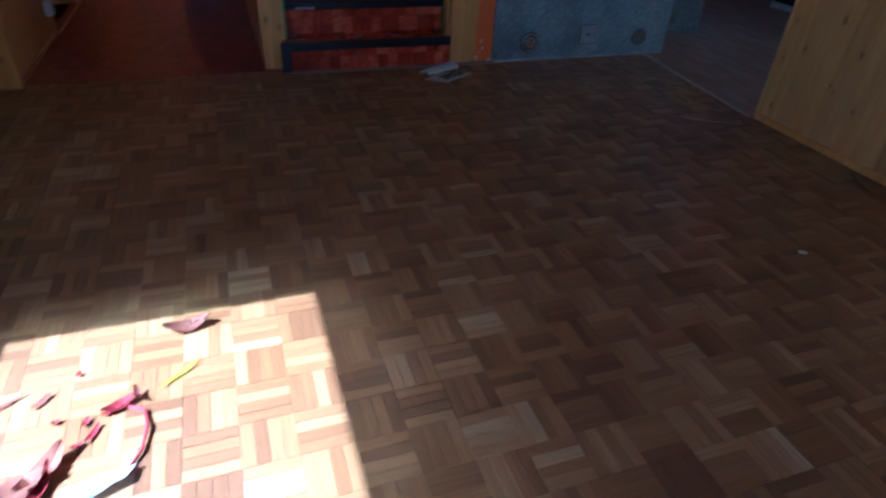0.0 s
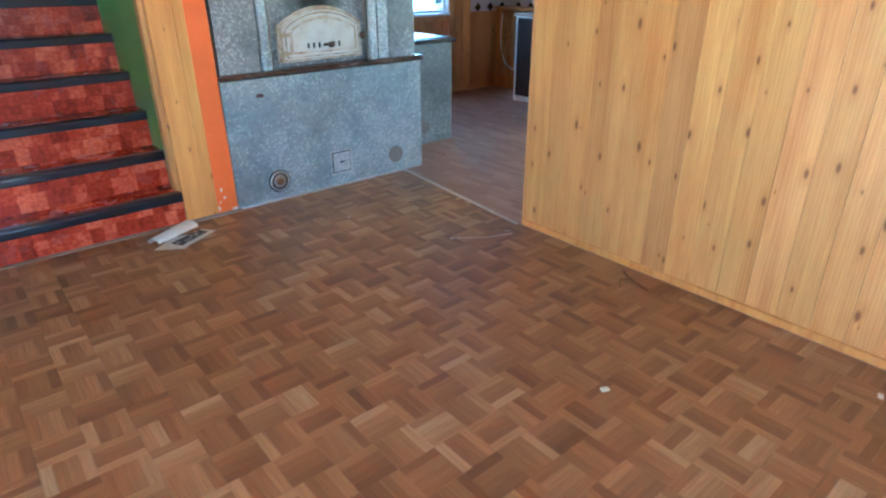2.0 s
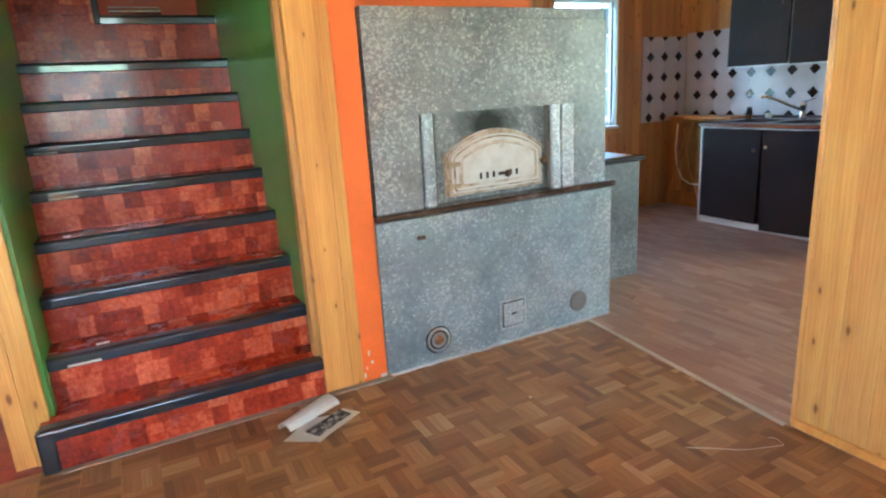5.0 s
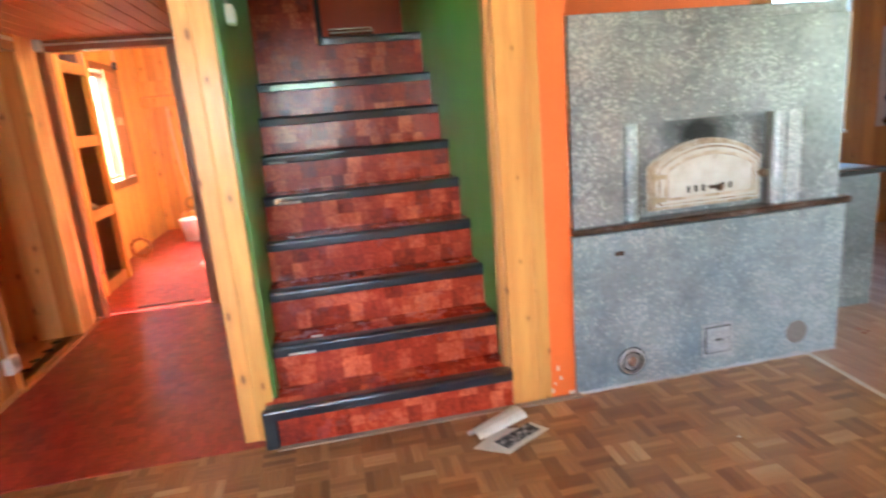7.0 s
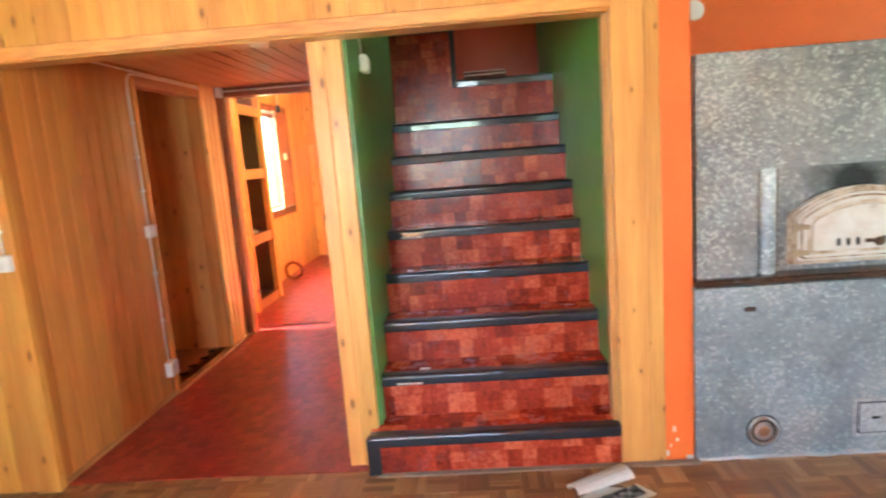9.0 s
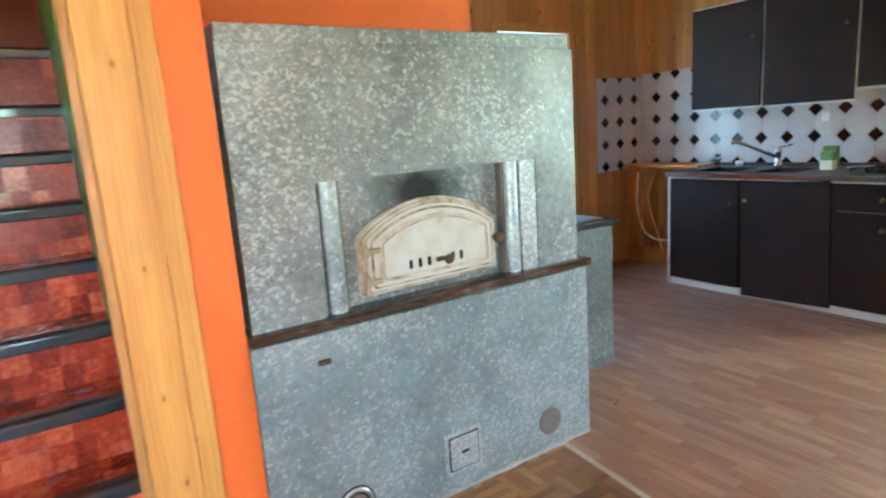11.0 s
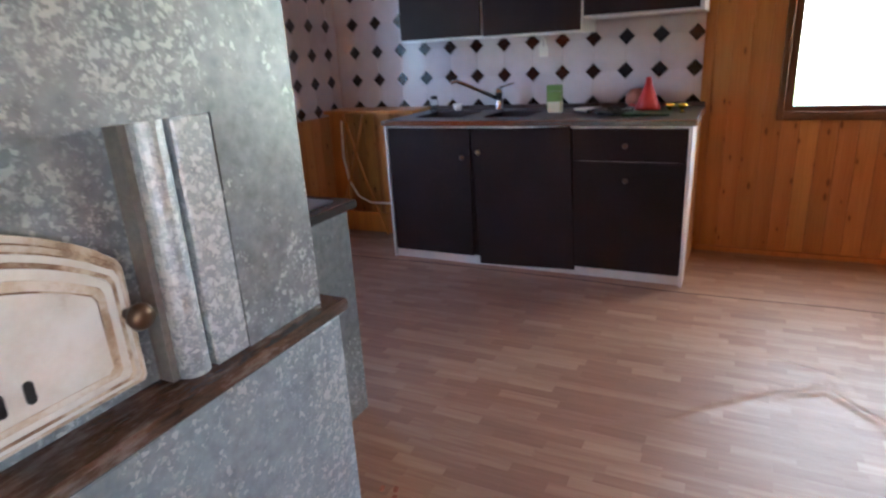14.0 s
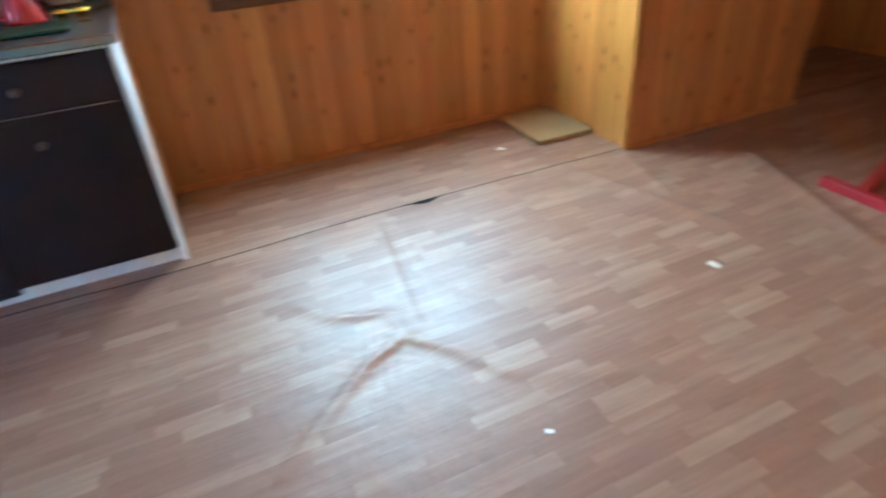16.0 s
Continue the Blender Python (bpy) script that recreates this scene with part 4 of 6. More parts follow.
part("soot_plug", lathe(bmesh.new(), [(0.05, 0), (0.05, 0.005), (0.042, 0.008), (0.003, 0.008)], (3.2, 0.44, 0.14), "y", 24), RUSTED_ZINC, cooker, "brown soot plug")

# ---- stairs ----
stairs = thing("staircase", (0.55, 0.9, 0), "red block-patterned vinyl stairs with black rubber nosings", "stairs", kind="structure")


def rise(k):
    return 0.18 + 0.2005 * (k - 1)


def nosing(bm, x0, x1, y, z):
    """A rounded black edge strip, lipped over the tread and down the riser."""
    arc = [(y - 0.016 + 0.018 * (1 - math.cos(math.pi / 2 * k / 12)), z - 0.013 + 0.018 * math.sin(math.pi / 2 * k / 12)) for k in range(13)]
    prof = [(y - 0.012, z - 0.047), (y - 0.0145, z - 0.043), *arc, (y + 0.045, z + 0.003), (y + 0.045, z - 0.002), (y + 0.003, z - 0.004), (y + 0.001, z - 0.006), (y + 0.001, z - 0.047)]
    a = [bm.verts.new((x0, p, q)) for p, q in prof]
    b = [bm.verts.new((x1, p, q)) for p, q in prof]
    n = len(prof)
    for i in range(n):
        bm.faces.new((a[i], a[(i + 1) % n], b[(i + 1) % n], b[i]))
    bm.faces.new(a)
    bm.faces.new(list(reversed(b)))
    return bm


for k in range(1, 9):
    y, z = 0.2 * (k - 1), rise(k)
    x0, x1 = (0.0, 1.094) if k == 1 else (0.045, 1.094)
    zb = 0.0 if k == 1 else rise(k - 1)
    step = part("step", boxes((x0, x1, y, 1.62, zb + 0.0005, z)), STAIR_VINYL, stairs)
    strip = part("nosing", nosing(bmesh.new(), x0, x1, y, z), BLACK, step, "black rubber nosing")
    if k in (2, 5, 6):
        part("torn_edge", boxes((x0 + 0.03 + 0.02 * (k % 3), x0 + 0.13 + 0.03 * (k % 3), y - 0.0175, y - 0.012, z - 0.043, z - 0.033), bevel=0.002), PALE_EDGE, strip, "torn pale edge of the nosing")
part("corner_trim", boxes((-0.014, 0.045, -0.015, 0.03, 0.0, 0.178), bevel=0.006), BLACK, stairs, "black rubber corner strip")
top_step = part("step", boxes((0.045, 1.094, 1.6, 2.75, rise(8) + 0.0005, 1.85)), STAIR_VINYL, stairs)
part("nosing", nosing(bmesh.new(), 0.47, 1.094, 1.6, 1.85), BLACK, top_step, "black rubber nosing")
turn = part("turning_step", boxes((0.045, 0.455, 1.603, 2.75, 1.851, 2.165)), STAIR_VINYL, stairs)
part("nosing", boxes((0.045, 0.455, 1.590, 1.64, 2.160, 2.172), bevel=0.003), BLACK, turn, "thin black edge strip")
part("corner_trim", boxes((0.437, 0.472, 1.588, 1.64, 1.803, 2.168), bevel=0.005), BLACK, turn, "black rubber corner strip")
tray = thing("plastic_tray", (0.66, 1.78, 1.8535), "clear brownish plastic tray lying on the upper tread", "tray")
part("floor_sheet", boxes((0.52, 0.80, 1.70, 1.86, 1.8535, 1.8555)), AMBER_PLASTIC, tray)
for row in ((0.52, 0.80, 1.70, 1.703, 1.8555, 1.885), (0.52, 0.80, 1.857, 1.86, 1.8555, 1.93), (0.52, 0.523, 1.703, 1.857, 1.8555, 1.90), (0.797, 0.80, 1.703, 1.857, 1.8555, 1.91)):
    part("side", boxes(row), AMBER_PLASTIC, tray)
part("rim", tube(bmesh.new(), [(0.52, 1.86, 1.93), (0.80, 1.86, 1.93), (0.80, 1.70, 1.89), (0.52, 1.70, 1.887)], 0.004, 6), PALE_EDGE, tray, "pale rolled rim")
for x, w, k in ((0.22, 0.05, 2), (0.15, 0.03, 4)):
    bm = boxes((x, x + w, 0.2 * (k - 1) + 0.06, 0.2 * (k - 1) + 0.075, rise(k), rise(k) + 0.004), bevel=0.001)
    single("plaster_chip", bm, PLASTER, (x, 0.2 * (k - 1) + 0.06, rise(k)), "small pale chip lying on a tread", "chip", group="chips on the stairs")

# ---- posts and trim round the stairs and hall ----
part_post = thing("post_stair_hall", (-0.04, 0.14, 0), "pale pine post between hall and stairs", "post", kind="structure")
part("post_board", boxes((-0.115, -0.047, 0.085, 0.21, 0, 1.90), bevel=0.003), PINE_POST, part_post)
part("post_board", boxes((-0.046, 0.030, 0.080, 0.114, 0, 1.90), bevel=0.003), PINE_POST, part_post)
part_post = thing("post_stair_oven", (1.19, 0.06, 0), "pale pine post between stairs and oven", "post", kind="structure")
part("post_board", boxes((1.097, 1.225, -0.006, 0.13, 0, 2.45), bevel=0.003), PINE_POST, part_post)
part("post_board", boxes((1.226, 1.284, -0.002, 0.12, 0, 2.45), bevel=0.003), PINE_POST, part_post)
part("inner_casing", boxes((1.073, 1.097, 0.035, 0.10, 0.0, 1.89), bevel=0.003), PINE_TRIM, part_post)
t = single("trim_lintel", boxes((-1.47, 1.097, -0.036, -0.012, 1.885, 1.937), bevel=0.004), PINE_TRIM_X, (0, -0.02, 1.885), "amber pine moulding under the lintel boards", "trim", kind="structure")
single("trim_lintel_soffit", boxes((-1.44, 1.09, -0.012, 0.11, 1.878, 1.899), bevel=0.003), PINE_TRIM_X, (0, 0.05, 1.878), "pine soffit board under the lintel", "trim", kind="structure")
single("trim_hall_casing", boxes((-1.535, -1.446, -0.027, -0.012, 0, 1.885), bevel=0.003), PINE_AMBER, (-1.49, -0.02, 0), "amber pine casing at the hall opening", "trim", kind="structure")
single("trim_hall_corner", boxes((-1.4465, -1.428, -0.026, 0.02, 0, 1.878), bevel=0.003), PINE_AMBER, (-1.437, 0, 0), "amber pine corner strip", "trim", kind="structure")
single("threshold_stair", boxes((1.10, 1.42, -0.04, -0.006, 0.0, 0.012), bevel=0.003), GREY_FLOOR_TRIM, (1.26, -0.02, 0), "worn grey floor strip by the oven", "threshold", kind="structure")
single("threshold_steps", boxes((0.03, 1.10, -0.03, -0.001, 0.0, 0.006)), GREY_FLOOR_TRIM, (0.5, -0.02, 0), "worn strip under the first step", "threshold", kind="structure")
for x0, x1 in ((-1.46, -1.398), (-0.575, -0.455)):
    single("trim_door_casing", boxes((x0 + 0.002, x1, 2.345, 2.37, 0, 1.955), bevel=0.003), DOOR_WOOD, (x0, 2.36, 0), "brown door casing at the hall's end", "trim", kind="structure")
single("trim_door_head", boxes((-1.445, -0.10, 2.340, 2.37, 1.955, 2.028), bevel=0.003), DOOR_WOOD, (-0.8, 2.36, 1.955), "brown header over the hall doorway", "trim", kind="structure")
single("trim_door_jamb", boxes((-0.622, -0.598, 2.352, 2.46, 0, 1.955), bevel=0.003), DOOR_WOOD, (-0.61, 2.4, 0), "dark red-brown door jamb", "trim", kind="structure")
for y0, y1 in ((1.985, 2.06), (2.07, 2.13), (2.14, 2.24)):
    single("trim_closet_casing", boxes((-1.446, -1.425, y0, y1, 0, 2.03), bevel=0.005), PINE_CLOSET_LIT, (-1.43, y0, 0), "pine casing strip beside the closet", "trim", kind="structure")
single("trim_closet_jamb", boxes((-1.452, -1.43, 1.085, 1.125, 0, 1.97), bevel=0.004), PINE_BROWN, (-1.44, 1.1, 0), "brown casing strip of the closet", "trim", kind="structure")
single("trim_closet_head", boxes((-1.452, -1.43, 1.125, 1.985, 1.925, 1.975), bevel=0.004), PINE_TRIM_Y, (-1.44, 1.5, 1.925), "brown head strip of the closet", "trim", kind="structure")
single("baseboard_hall", boxes((-1.446, -1.432, 0.02, 1.085, 0, 0.03), bevel=0.003), PINE_TRIM_Y, (-1.44, 0.5, 0), "low pine skirting in the hall", "baseboard", kind="structure")
single("baseboard_hall_sill", boxes((-1.46, -1.415, 1.09, 2.37, 0.0, 0.022), bevel=0.003), PINE_TRIM_Y, (-1.44, 1.6, 0), "pale sill board of the closet", "baseboard", kind="structure")
single("baseboard_partition", boxes((2.540, 2.558, -5.2, -1.285, 0, 0.038), bevel=0.004), PINE_POST, (2.55, -3, 0), "pale pine skirting strip", "baseboard", kind="structure")
single("trim_partition_end", boxes((2.556, 2.716, -1.288, -1.272, 0, H_CEIL), bevel=0.003), PINE_PALE, (2.63, -1.28, 0), "pale pine board closing the partition's end", "trim", kind="structure")
single("baseboard_kitchen", boxes((5.806, 5.826, -2.735, -0.56, 0, 0.035), bevel=0.004), PINE_KITCHEN, (5.81, -1.6, 0), "pine skirting under the window", "baseboard", kind="structure")
single("baseboard_recess", boxes((5.0, 5.016, -3.95, -2.75, 0, 0.03), bevel=0.004), PINE_KITCHEN, (5.01, -3.3, 0), "pine skirting of the boxed corner", "baseboard", kind="structure")
single("trim_recess_corner", boxes((5.013, 5.033, -2.738, -2.718, 0, H_CEIL), bevel=0.004), PINE_AMBER, (5.02, -2.73, 0), "pine strip on the boxed corner", "trim", kind="structure")

# ---- kitchen ----
def base_cabinet(y0, y1, fronts, label):
    """A unit from y0 (towards the window) to y1. fronts: (z0, z1, lean, knob y, knob z)."""
    c = thing("base_cabinet", (5.4, (y0 + y1) / 2, 0), label, "cabinet", group="kitchen base cabinets")
    part("body", boxes((5.145, 5.80, y0 + 0.001, y1 - 0.001, 0.06, 0.862)), BROWN_LAMINATE, c)
    part("plinth", boxes((5.138, 5.80, y0 + 0.001, y1 - 0.001, 0.004, 0.06)), WHITE, c, "white plinth strip")
    part("top_rail", boxes((5.124, 5.145, y0 + 0.001, y1 - 0.001, 0.864, 0.88), bevel=0.002), WHITE, c, "white edge rail")
    for z0, z1, lean, ky, kz in fronts:
        bm = boxes((5.122, 5.142, y0 + 0.004, y1 - 0.004, z0, z1), bevel=0.003)
        if lean:
            bmesh.ops.translate(bm, verts=bm.verts, vec=(-0.006, 0, 0))
            bmesh.ops.rotate(bm, verts=bm.verts, cent=(5.13, y1, z1), matrix=Matrix.Rotation(radians(lean), 3, "X"))
        d = part("drawer_front" if z1 - z0 < 0.3 else "door", bm, BROWN_LAMINATE, c)
        part("knob", lathe(bmesh.new(), [(0.006, 0), (0.006, 0.012), (0.014, 0.018), (0.015, 0.026), (0.008, 0.032), (0.002, 0.033)], (5.122, ky, kz), "x", 14), BRASS if lean else DARK_KNOB, d, "small brass knob" if lean else "small dark knob", smooth=True)
    return c


base_cabinet(0.68, 1.255, [(0.062, 0.86, 0, 0.73, 0.69)], "dark brown kitchen base cabinet with white edges")
base_cabinet(0.07, 0.678, [(0.016, 0.852, -2.2, 0.625, 0.725)], "dark brown base cabinet with a sagging door")
last = base_cabinet(-0.53, 0.068, [(0.692, 0.86, 0, -0.223, 0.775), (0.062, 0.684, 0, -0.231, 0.587)], "dark brown base cabinet with a drawer")
part("drawer_line", boxes((5.1205, 5.124, -0.49, 0.03, 0.686, 0.6885)), GREY_FLOOR_TRIM, last, "worn pale edge under the drawer")
part("side_panel", prism(bmesh.new(), [(5.118, 0.0), (5.25, 0.0), (5.475, 0.88), (5.118, 0.88)], -0.549, -0.532), WHITE, last, "white tapered side panel")
# added board in the wall's colour, standing in for the wall behind
part("side_board", boxes((5.15, 5.80, -0.546, -0.5325, 0.0, 0.878)), PINE_KITCHEN, last, "board added in the wall's pine to pass for the wall")
panel = thing("cabinet_side_panel", (5.4, 1.265, 0), "white panel at the cabinet's end", "panel")
part("board", boxes((5.118, 5.80, 1.257, 1.272, 0.0, 0.88), bevel=0.002), WHITE, panel)

worktop = thing("worktop", (5.4, 0.35, 0.88), "worn steel kitchen worktop with a double sink", "worktop")
S1, S2, SX0, SX1 = (0.80, 1.14), (0.38, 0.66), 5.28, 5.62
for nm, row in (("front_edge", (5.10, SX0, -0.560, 1.275, 0.881, 0.91)), ("back_strip", (SX1, 5.80, -0.560, 1.275, 0.881, 0.91)), ("side_strip", (SX0, SX1, S1[1], 1.275, 0.881, 0.91)), ("sink_bridge", (SX0, SX1, S2[1], S1[0], 0.881, 0.91)), ("drainboard", (SX0, SX1, -0.560, S2[0], 0.881, 0.91))):
    part(nm, boxes(row), STEEL, worktop)
part("edge_strip", boxes((5.088, 5.0995, -0.566, 1.278, 0.879, 0.912), bevel=0.004), EDGE_METAL, worktop, "bright metal edge strip")
part("end_strip", boxes((5.0995, 5.80, -0.569, -0.5605, 0.879, 0.912), bevel=0.003), EDGE_METAL, worktop)
part("upstand", boxes((5.795, 5.812, -0.560, 1.275, 0.881, 0.935), bevel=0.003), STEEL, worktop)
for a, b in (S1, S2):
    bm = boxes((SX0, SX1, a, b, 0.74, 0.748), (SX0 - 0.004, SX0, a, b, 0.74, 0.909), (SX1, SX1 + 0.004, a, b, 0.74, 0.909), (SX0, SX1, a - 0.004, a, 0.74, 0.909), (SX0, SX1, b, b + 0.004, 0.74, 0.909))
    part("basin", bm, STEEL, worktop)
tap = thing("mixer_tap", (5.70, 0.71, 0.91), "chrome mixer tap with a raised lever spout", "tap")
bm = lathe(bmesh.new(), [(0.032, 0), (0.032, 0.012), (0.024, 0.02), (0.024, 0.10), (0.028, 0.105), (0.026, 0.14), (0.01, 0.15), (0.003, 0.15)], (5.70, 0.71, 0.91))
part("tap_body", bm, CHROME, tap, smooth=True)
part("spout", tube(bmesh.new(), [(5.69, 0.725, 0.99), (5.62, 0.80, 1.04), (5.55, 0.88, 1.09), (5.51, 0.93, 1.115), (5.49, 0.955, 1.112), (5.485, 0.96, 1.10)], 0.013, 10), CHROME, tap, smooth=True)
part("lever", tube(bmesh.new(), [(5.70, 0.71, 1.055), (5.70, 0.66, 1.07), (5.69, 0.60, 1.085)], 0.008, 8), CHROME, tap, smooth=True)


def upper_cabinet(y0, y1, z0, label, side=False):
    c = thing("wall_cabinet", (5.62, (y0 + y1) / 2, z0), label, "cabinet", group="kitchen wall cabinets")
    part("body", boxes((5.446, 5.80, y0 + 0.001, y1 - 0.001, z0, 2.15)), WHITE, c, "white carcass edge")
    d = part("door", boxes((5.428, 5.445, y0 + 0.006, y1 - 0.006, z0 + 0.012, 2.14), bevel=0.003), BROWN_LAMINATE, c)
    part("knob", lathe(bmesh.new(), [(0.006, 0), (0.006, 0.012), (0.014, 0.018), (0.012, 0.028), (0.002, 0.03)], (5.428, y0 + 0.06, z0 + 0.5), "x", 14), DARK_KNOB, d, smooth=True)
    if side:
        part("side_panel", boxes((5.425, 5.80, y0 - 0.018, y0, z0 - 0.004, 2.15), bevel=0.002), WHITE, c, "white side panel")
    return c


upper_cabinet(0.712, 1.285, 1.372, "dark brown wall cabinet above the sink")
upper_cabinet(0.098, 0.708, 1.366, "dark brown wall cabinet above the worktop")
upper_cabinet(-0.525, 0.094, 1.438, "shallower dark brown wall cabinet with a white side", True)

# tiles with cut corners and black diamonds between them
def clip(poly, u0, u1, v0, v1):
    for ax, lim, sgn in ((0, u0, 1), (0, u1, -1), (1, v0, 1), (1, v1, -1)):
        out = []
        for p, q in zip(poly, poly[1:] + poly[:1]):
            a, b = (p[ax] - lim) * sgn, (q[ax] - lim) * sgn
            if a >= 0:
                out.append(p)
            if a * b < 0:
                f = a / (a - b)
                out.append((p[0] + f * (q[0] - p[0]), p[1] + f * (q[1] - p[1])))
        poly = out
        if len(poly) < 3:
            return []
    return poly


TILES = {}


def tile_mesh(name, poly, mat):
    """A glazed tile with a softened rim; local x along the wall, front at -y."""
    key = (name, tuple((round(u, 3), round(v, 3)) for u, v in poly))
    if key not in TILES:
        bm = bmesh.new()
        cu, cv = sum(p[0] for p in poly) / len(poly), sum(p[1] for p in poly) / len(poly)
        rim = [bm.verts.new((u, 0, v)) for u, v in poly]
        mid = [bm.verts.new((u, -0.005, v)) for u, v in poly]
        face = []
        for u, v in poly:
            l = math.hypot(u - cu, v - cv) or 1
            face.append(bm.verts.new((u - (u - cu) / l * 0.0025, -0.0065, v - (v - cv) / l * 0.0025)))
        n = len(poly)
        for i in range(n):
            j = (i + 1) % n
            bm.faces.new((rim[i], rim[j], mid[j], mid[i]))
            bm.faces.new((mid[i], mid[j], face[j], face[i]))
        bm.faces.new(face)
        TILES[key] = finish(name, bm, mat)
    return TILES[key]


def tiled(name, ox, oy, rz, length, z0, z1, first, label):
    """A tiled field; first: where the first row of diamonds stands along the wall."""
    bed = single(name, boxes((0, length, -0.004, 0.0, z0, z1)), GROUT, (0, 0, 0), label, "tiles", kind="structure")
    bed.matrix_world = pose(ox, oy, 0, 0, 0, rz)
    P, C, G = 0.2, 0.052, 0.0012
    i0 = -2
    for i in range(i0, int(length / P) + 3):
        for j in range(-1, 6):
            u, v = first + i * P, 0.93 + j * P
            a = P / 2 - G
            oct_ = [(-a + C, -a), (a - C, -a), (a, -a + C), (a, a - C), (a - C, a), (-a + C, a), (-a, a - C), (-a, -a + C)]
            b = C - 2.2 * G
            dia = [(0, -b), (b, 0), (0, b), (-b, 0)]
            for nm, pts, cu, cv, mat in (("tile", oct_, u + P / 2, v + P / 2, TILE_WHITE), ("diamond_tile", dia, u, v, TILE_BLACK)):
                poly = clip(pts, 0.001 - cu, length - 0.001 - cu, z0 + 0.001 - cv, z1 - 0.001 - cv)
                if len(poly) < 3:
                    continue
                us, vs = [p[0] for p in poly], [p[1] for p in poly]
                if max(us) - min(us) < 0.008 or max(vs) - min(vs) < 0.008:
                    continue
                t = new(nm, tile_mesh(nm, poly, mat))
                t.parent = bed
                t.location = (cu, -0.004, cv)
    return bed


tiled("splashback_east", 5.826, 2.070, -90, 2.60, 0.93, 1.752, 2.070 - 1.912, "white octagon tiles with black diamonds above the sink")
tiled("splashback_north", 5.19, 2.076, 0, 0.622, 0.885, 1.725, 0.11, "white octagon tiles with black diamonds in the corner")

# ledge, pipe and hoses left of the sink
ledge = thing("wooden_ledge", (5.7, 1.66, 0), "pine ledge board with a panelled front below", "ledge")
part("ledge_board", boxes((5.55, 5.82, 1.30, 2.07, 0.905, 0.93), bevel=0.003), PINE_BROWN, ledge)
part("front_panel", boxes((5.60, 5.615, 1.52, 1.62, 0.0, 0.905), bevel=0.003), PINE_BROWN, ledge)
part("front_panel", boxes((5.60, 5.615, 1.94, 2.06, 0.0, 0.905), bevel=0.003), PINE_BROWN, ledge)
part("foot_board", boxes((5.585, 5.60, 1.28, 2.07, 0.0, 0.16), bevel=0.003), PINE_BROWN, ledge)
hose = thing("drain_hose", (5.5, 1.6, 0), "cream plastic drain hose hanging beside the sink", "hose")
part("hose", tube(bmesh.new(), [(5.54, 1.90, 0.86), (5.53, 1.91, 0.6), (5.53, 1.88, 0.42), (5.52, 1.80, 0.30), (5.50, 1.68, 0.26), (5.48, 1.50, 0.27), (5.46, 1.30, 0.28)], 0.008, 8), CABLE, hose, smooth=True)
lath = thing("leaning_lath", (5.5, 1.8, 0), "thin pine lath leaning on the wall", "lath")
part("lath", tube(bmesh.new(), [(5.50, 2.0, 0.02), (5.53, 1.86, 0.45), (5.56, 1.72, 0.90)], 0.012, 4), PINE_BROWN, lath)
lath = thing("leaning_lath", (5.5, 1.5, 0), "thin pine lath leaning on the wall", "lath")
part("lath", tube(bmesh.new(), [(5.50, 1.55, 0.02), (5.53, 1.74, 0.45), (5.56, 1.88, 0.85)], 0.010, 4), PINE_BROWN, lath)

# things on the worktop
Z = 0.911
jar = thing("glass_jar", (5.62, 1.16, Z), "small glass jar with a dark lid by the sink", "jar")
part("glass", lathe(bmesh.new(), [(0.026, 0), (0.028, 0.01), (0.028, 0.075), (0.02, 0.085)], (5.62, 1.16, Z)), GLASS, jar, smooth=True)
part("lid", lathe(bmesh.new(), [(0.023, 0), (0.023, 0.02), (0.004, 0.022)], (5.62, 1.16, Z + 0.086)), IRON, jar, smooth=False)
cup = thing("white_cup", (5.56, 1.05, Z), "small white cup beside the jar", "cup")
part("cup", lathe(bmesh.new(), [(0.02, 0), (0.03, 0.02), (0.033, 0.045), (0.03, 0.045), (0.026, 0.02), (0.004, 0.008)], (5.70, 1.02, Z)), WHITE_PLASTIC, cup, smooth=True)
carton = thing("carton", (5.52, 0.26, Z), "lime green and cream drink carton on the worktop", "carton")
part("carton_body", boxes((5.49, 5.555, 0.235, 0.315, Z, Z + 0.065), bevel=0.003), PALE_CARTON, carton, "cream lower half")
bm = boxes((5.49, 5.555, 0.235, 0.315, Z + 0.065, Z + 0.125), bevel=0.003)
part("carton_top", bm, GREEN_CARTON, carton, "lime green upper half")
box2 = thing("carton", (5.66, 0.31, Z), "olive green packet standing on the worktop", "carton")
part("packet", boxes((5.62, 5.68, 0.27, 0.36, Z, Z + 0.155), bevel=0.004), GREEN_CARTON, box2)
dish = thing("plate", (5.55, 0.06, Z), "white plate on the worktop", "plate")
part("plate", lathe(bmesh.new(), [(0.05, 0), (0.10, 0.012), (0.105, 0.016), (0.10, 0.018), (0.05, 0.006), (0.003, 0.006)], (5.55, 0.06, Z), seg=28), WHITE_PLASTIC, dish, smooth=True)
pan = thing("frying_pan", (5.42, -0.10, Z), "black frying pan with its handle forward", "pan")
part("pan", lathe(bmesh.new(), [(0.10, 0), (0.115, 0.03), (0.11, 0.03), (0.095, 0.006), (0.003, 0.006)], (5.42, -0.10, Z), seg=28), IRON, pan, smooth=True)
part("handle", tube(bmesh.new(), [(5.32, -0.08, Z + 0.028), (5.22, -0.04, Z + 0.04), (5.16, -0.01, Z + 0.038)], 0.01, 8), IRON, pan, smooth=True)
pot = thing("brown_pot", (5.66, -0.06, Z), "brown earthen pot on its side", "pot")
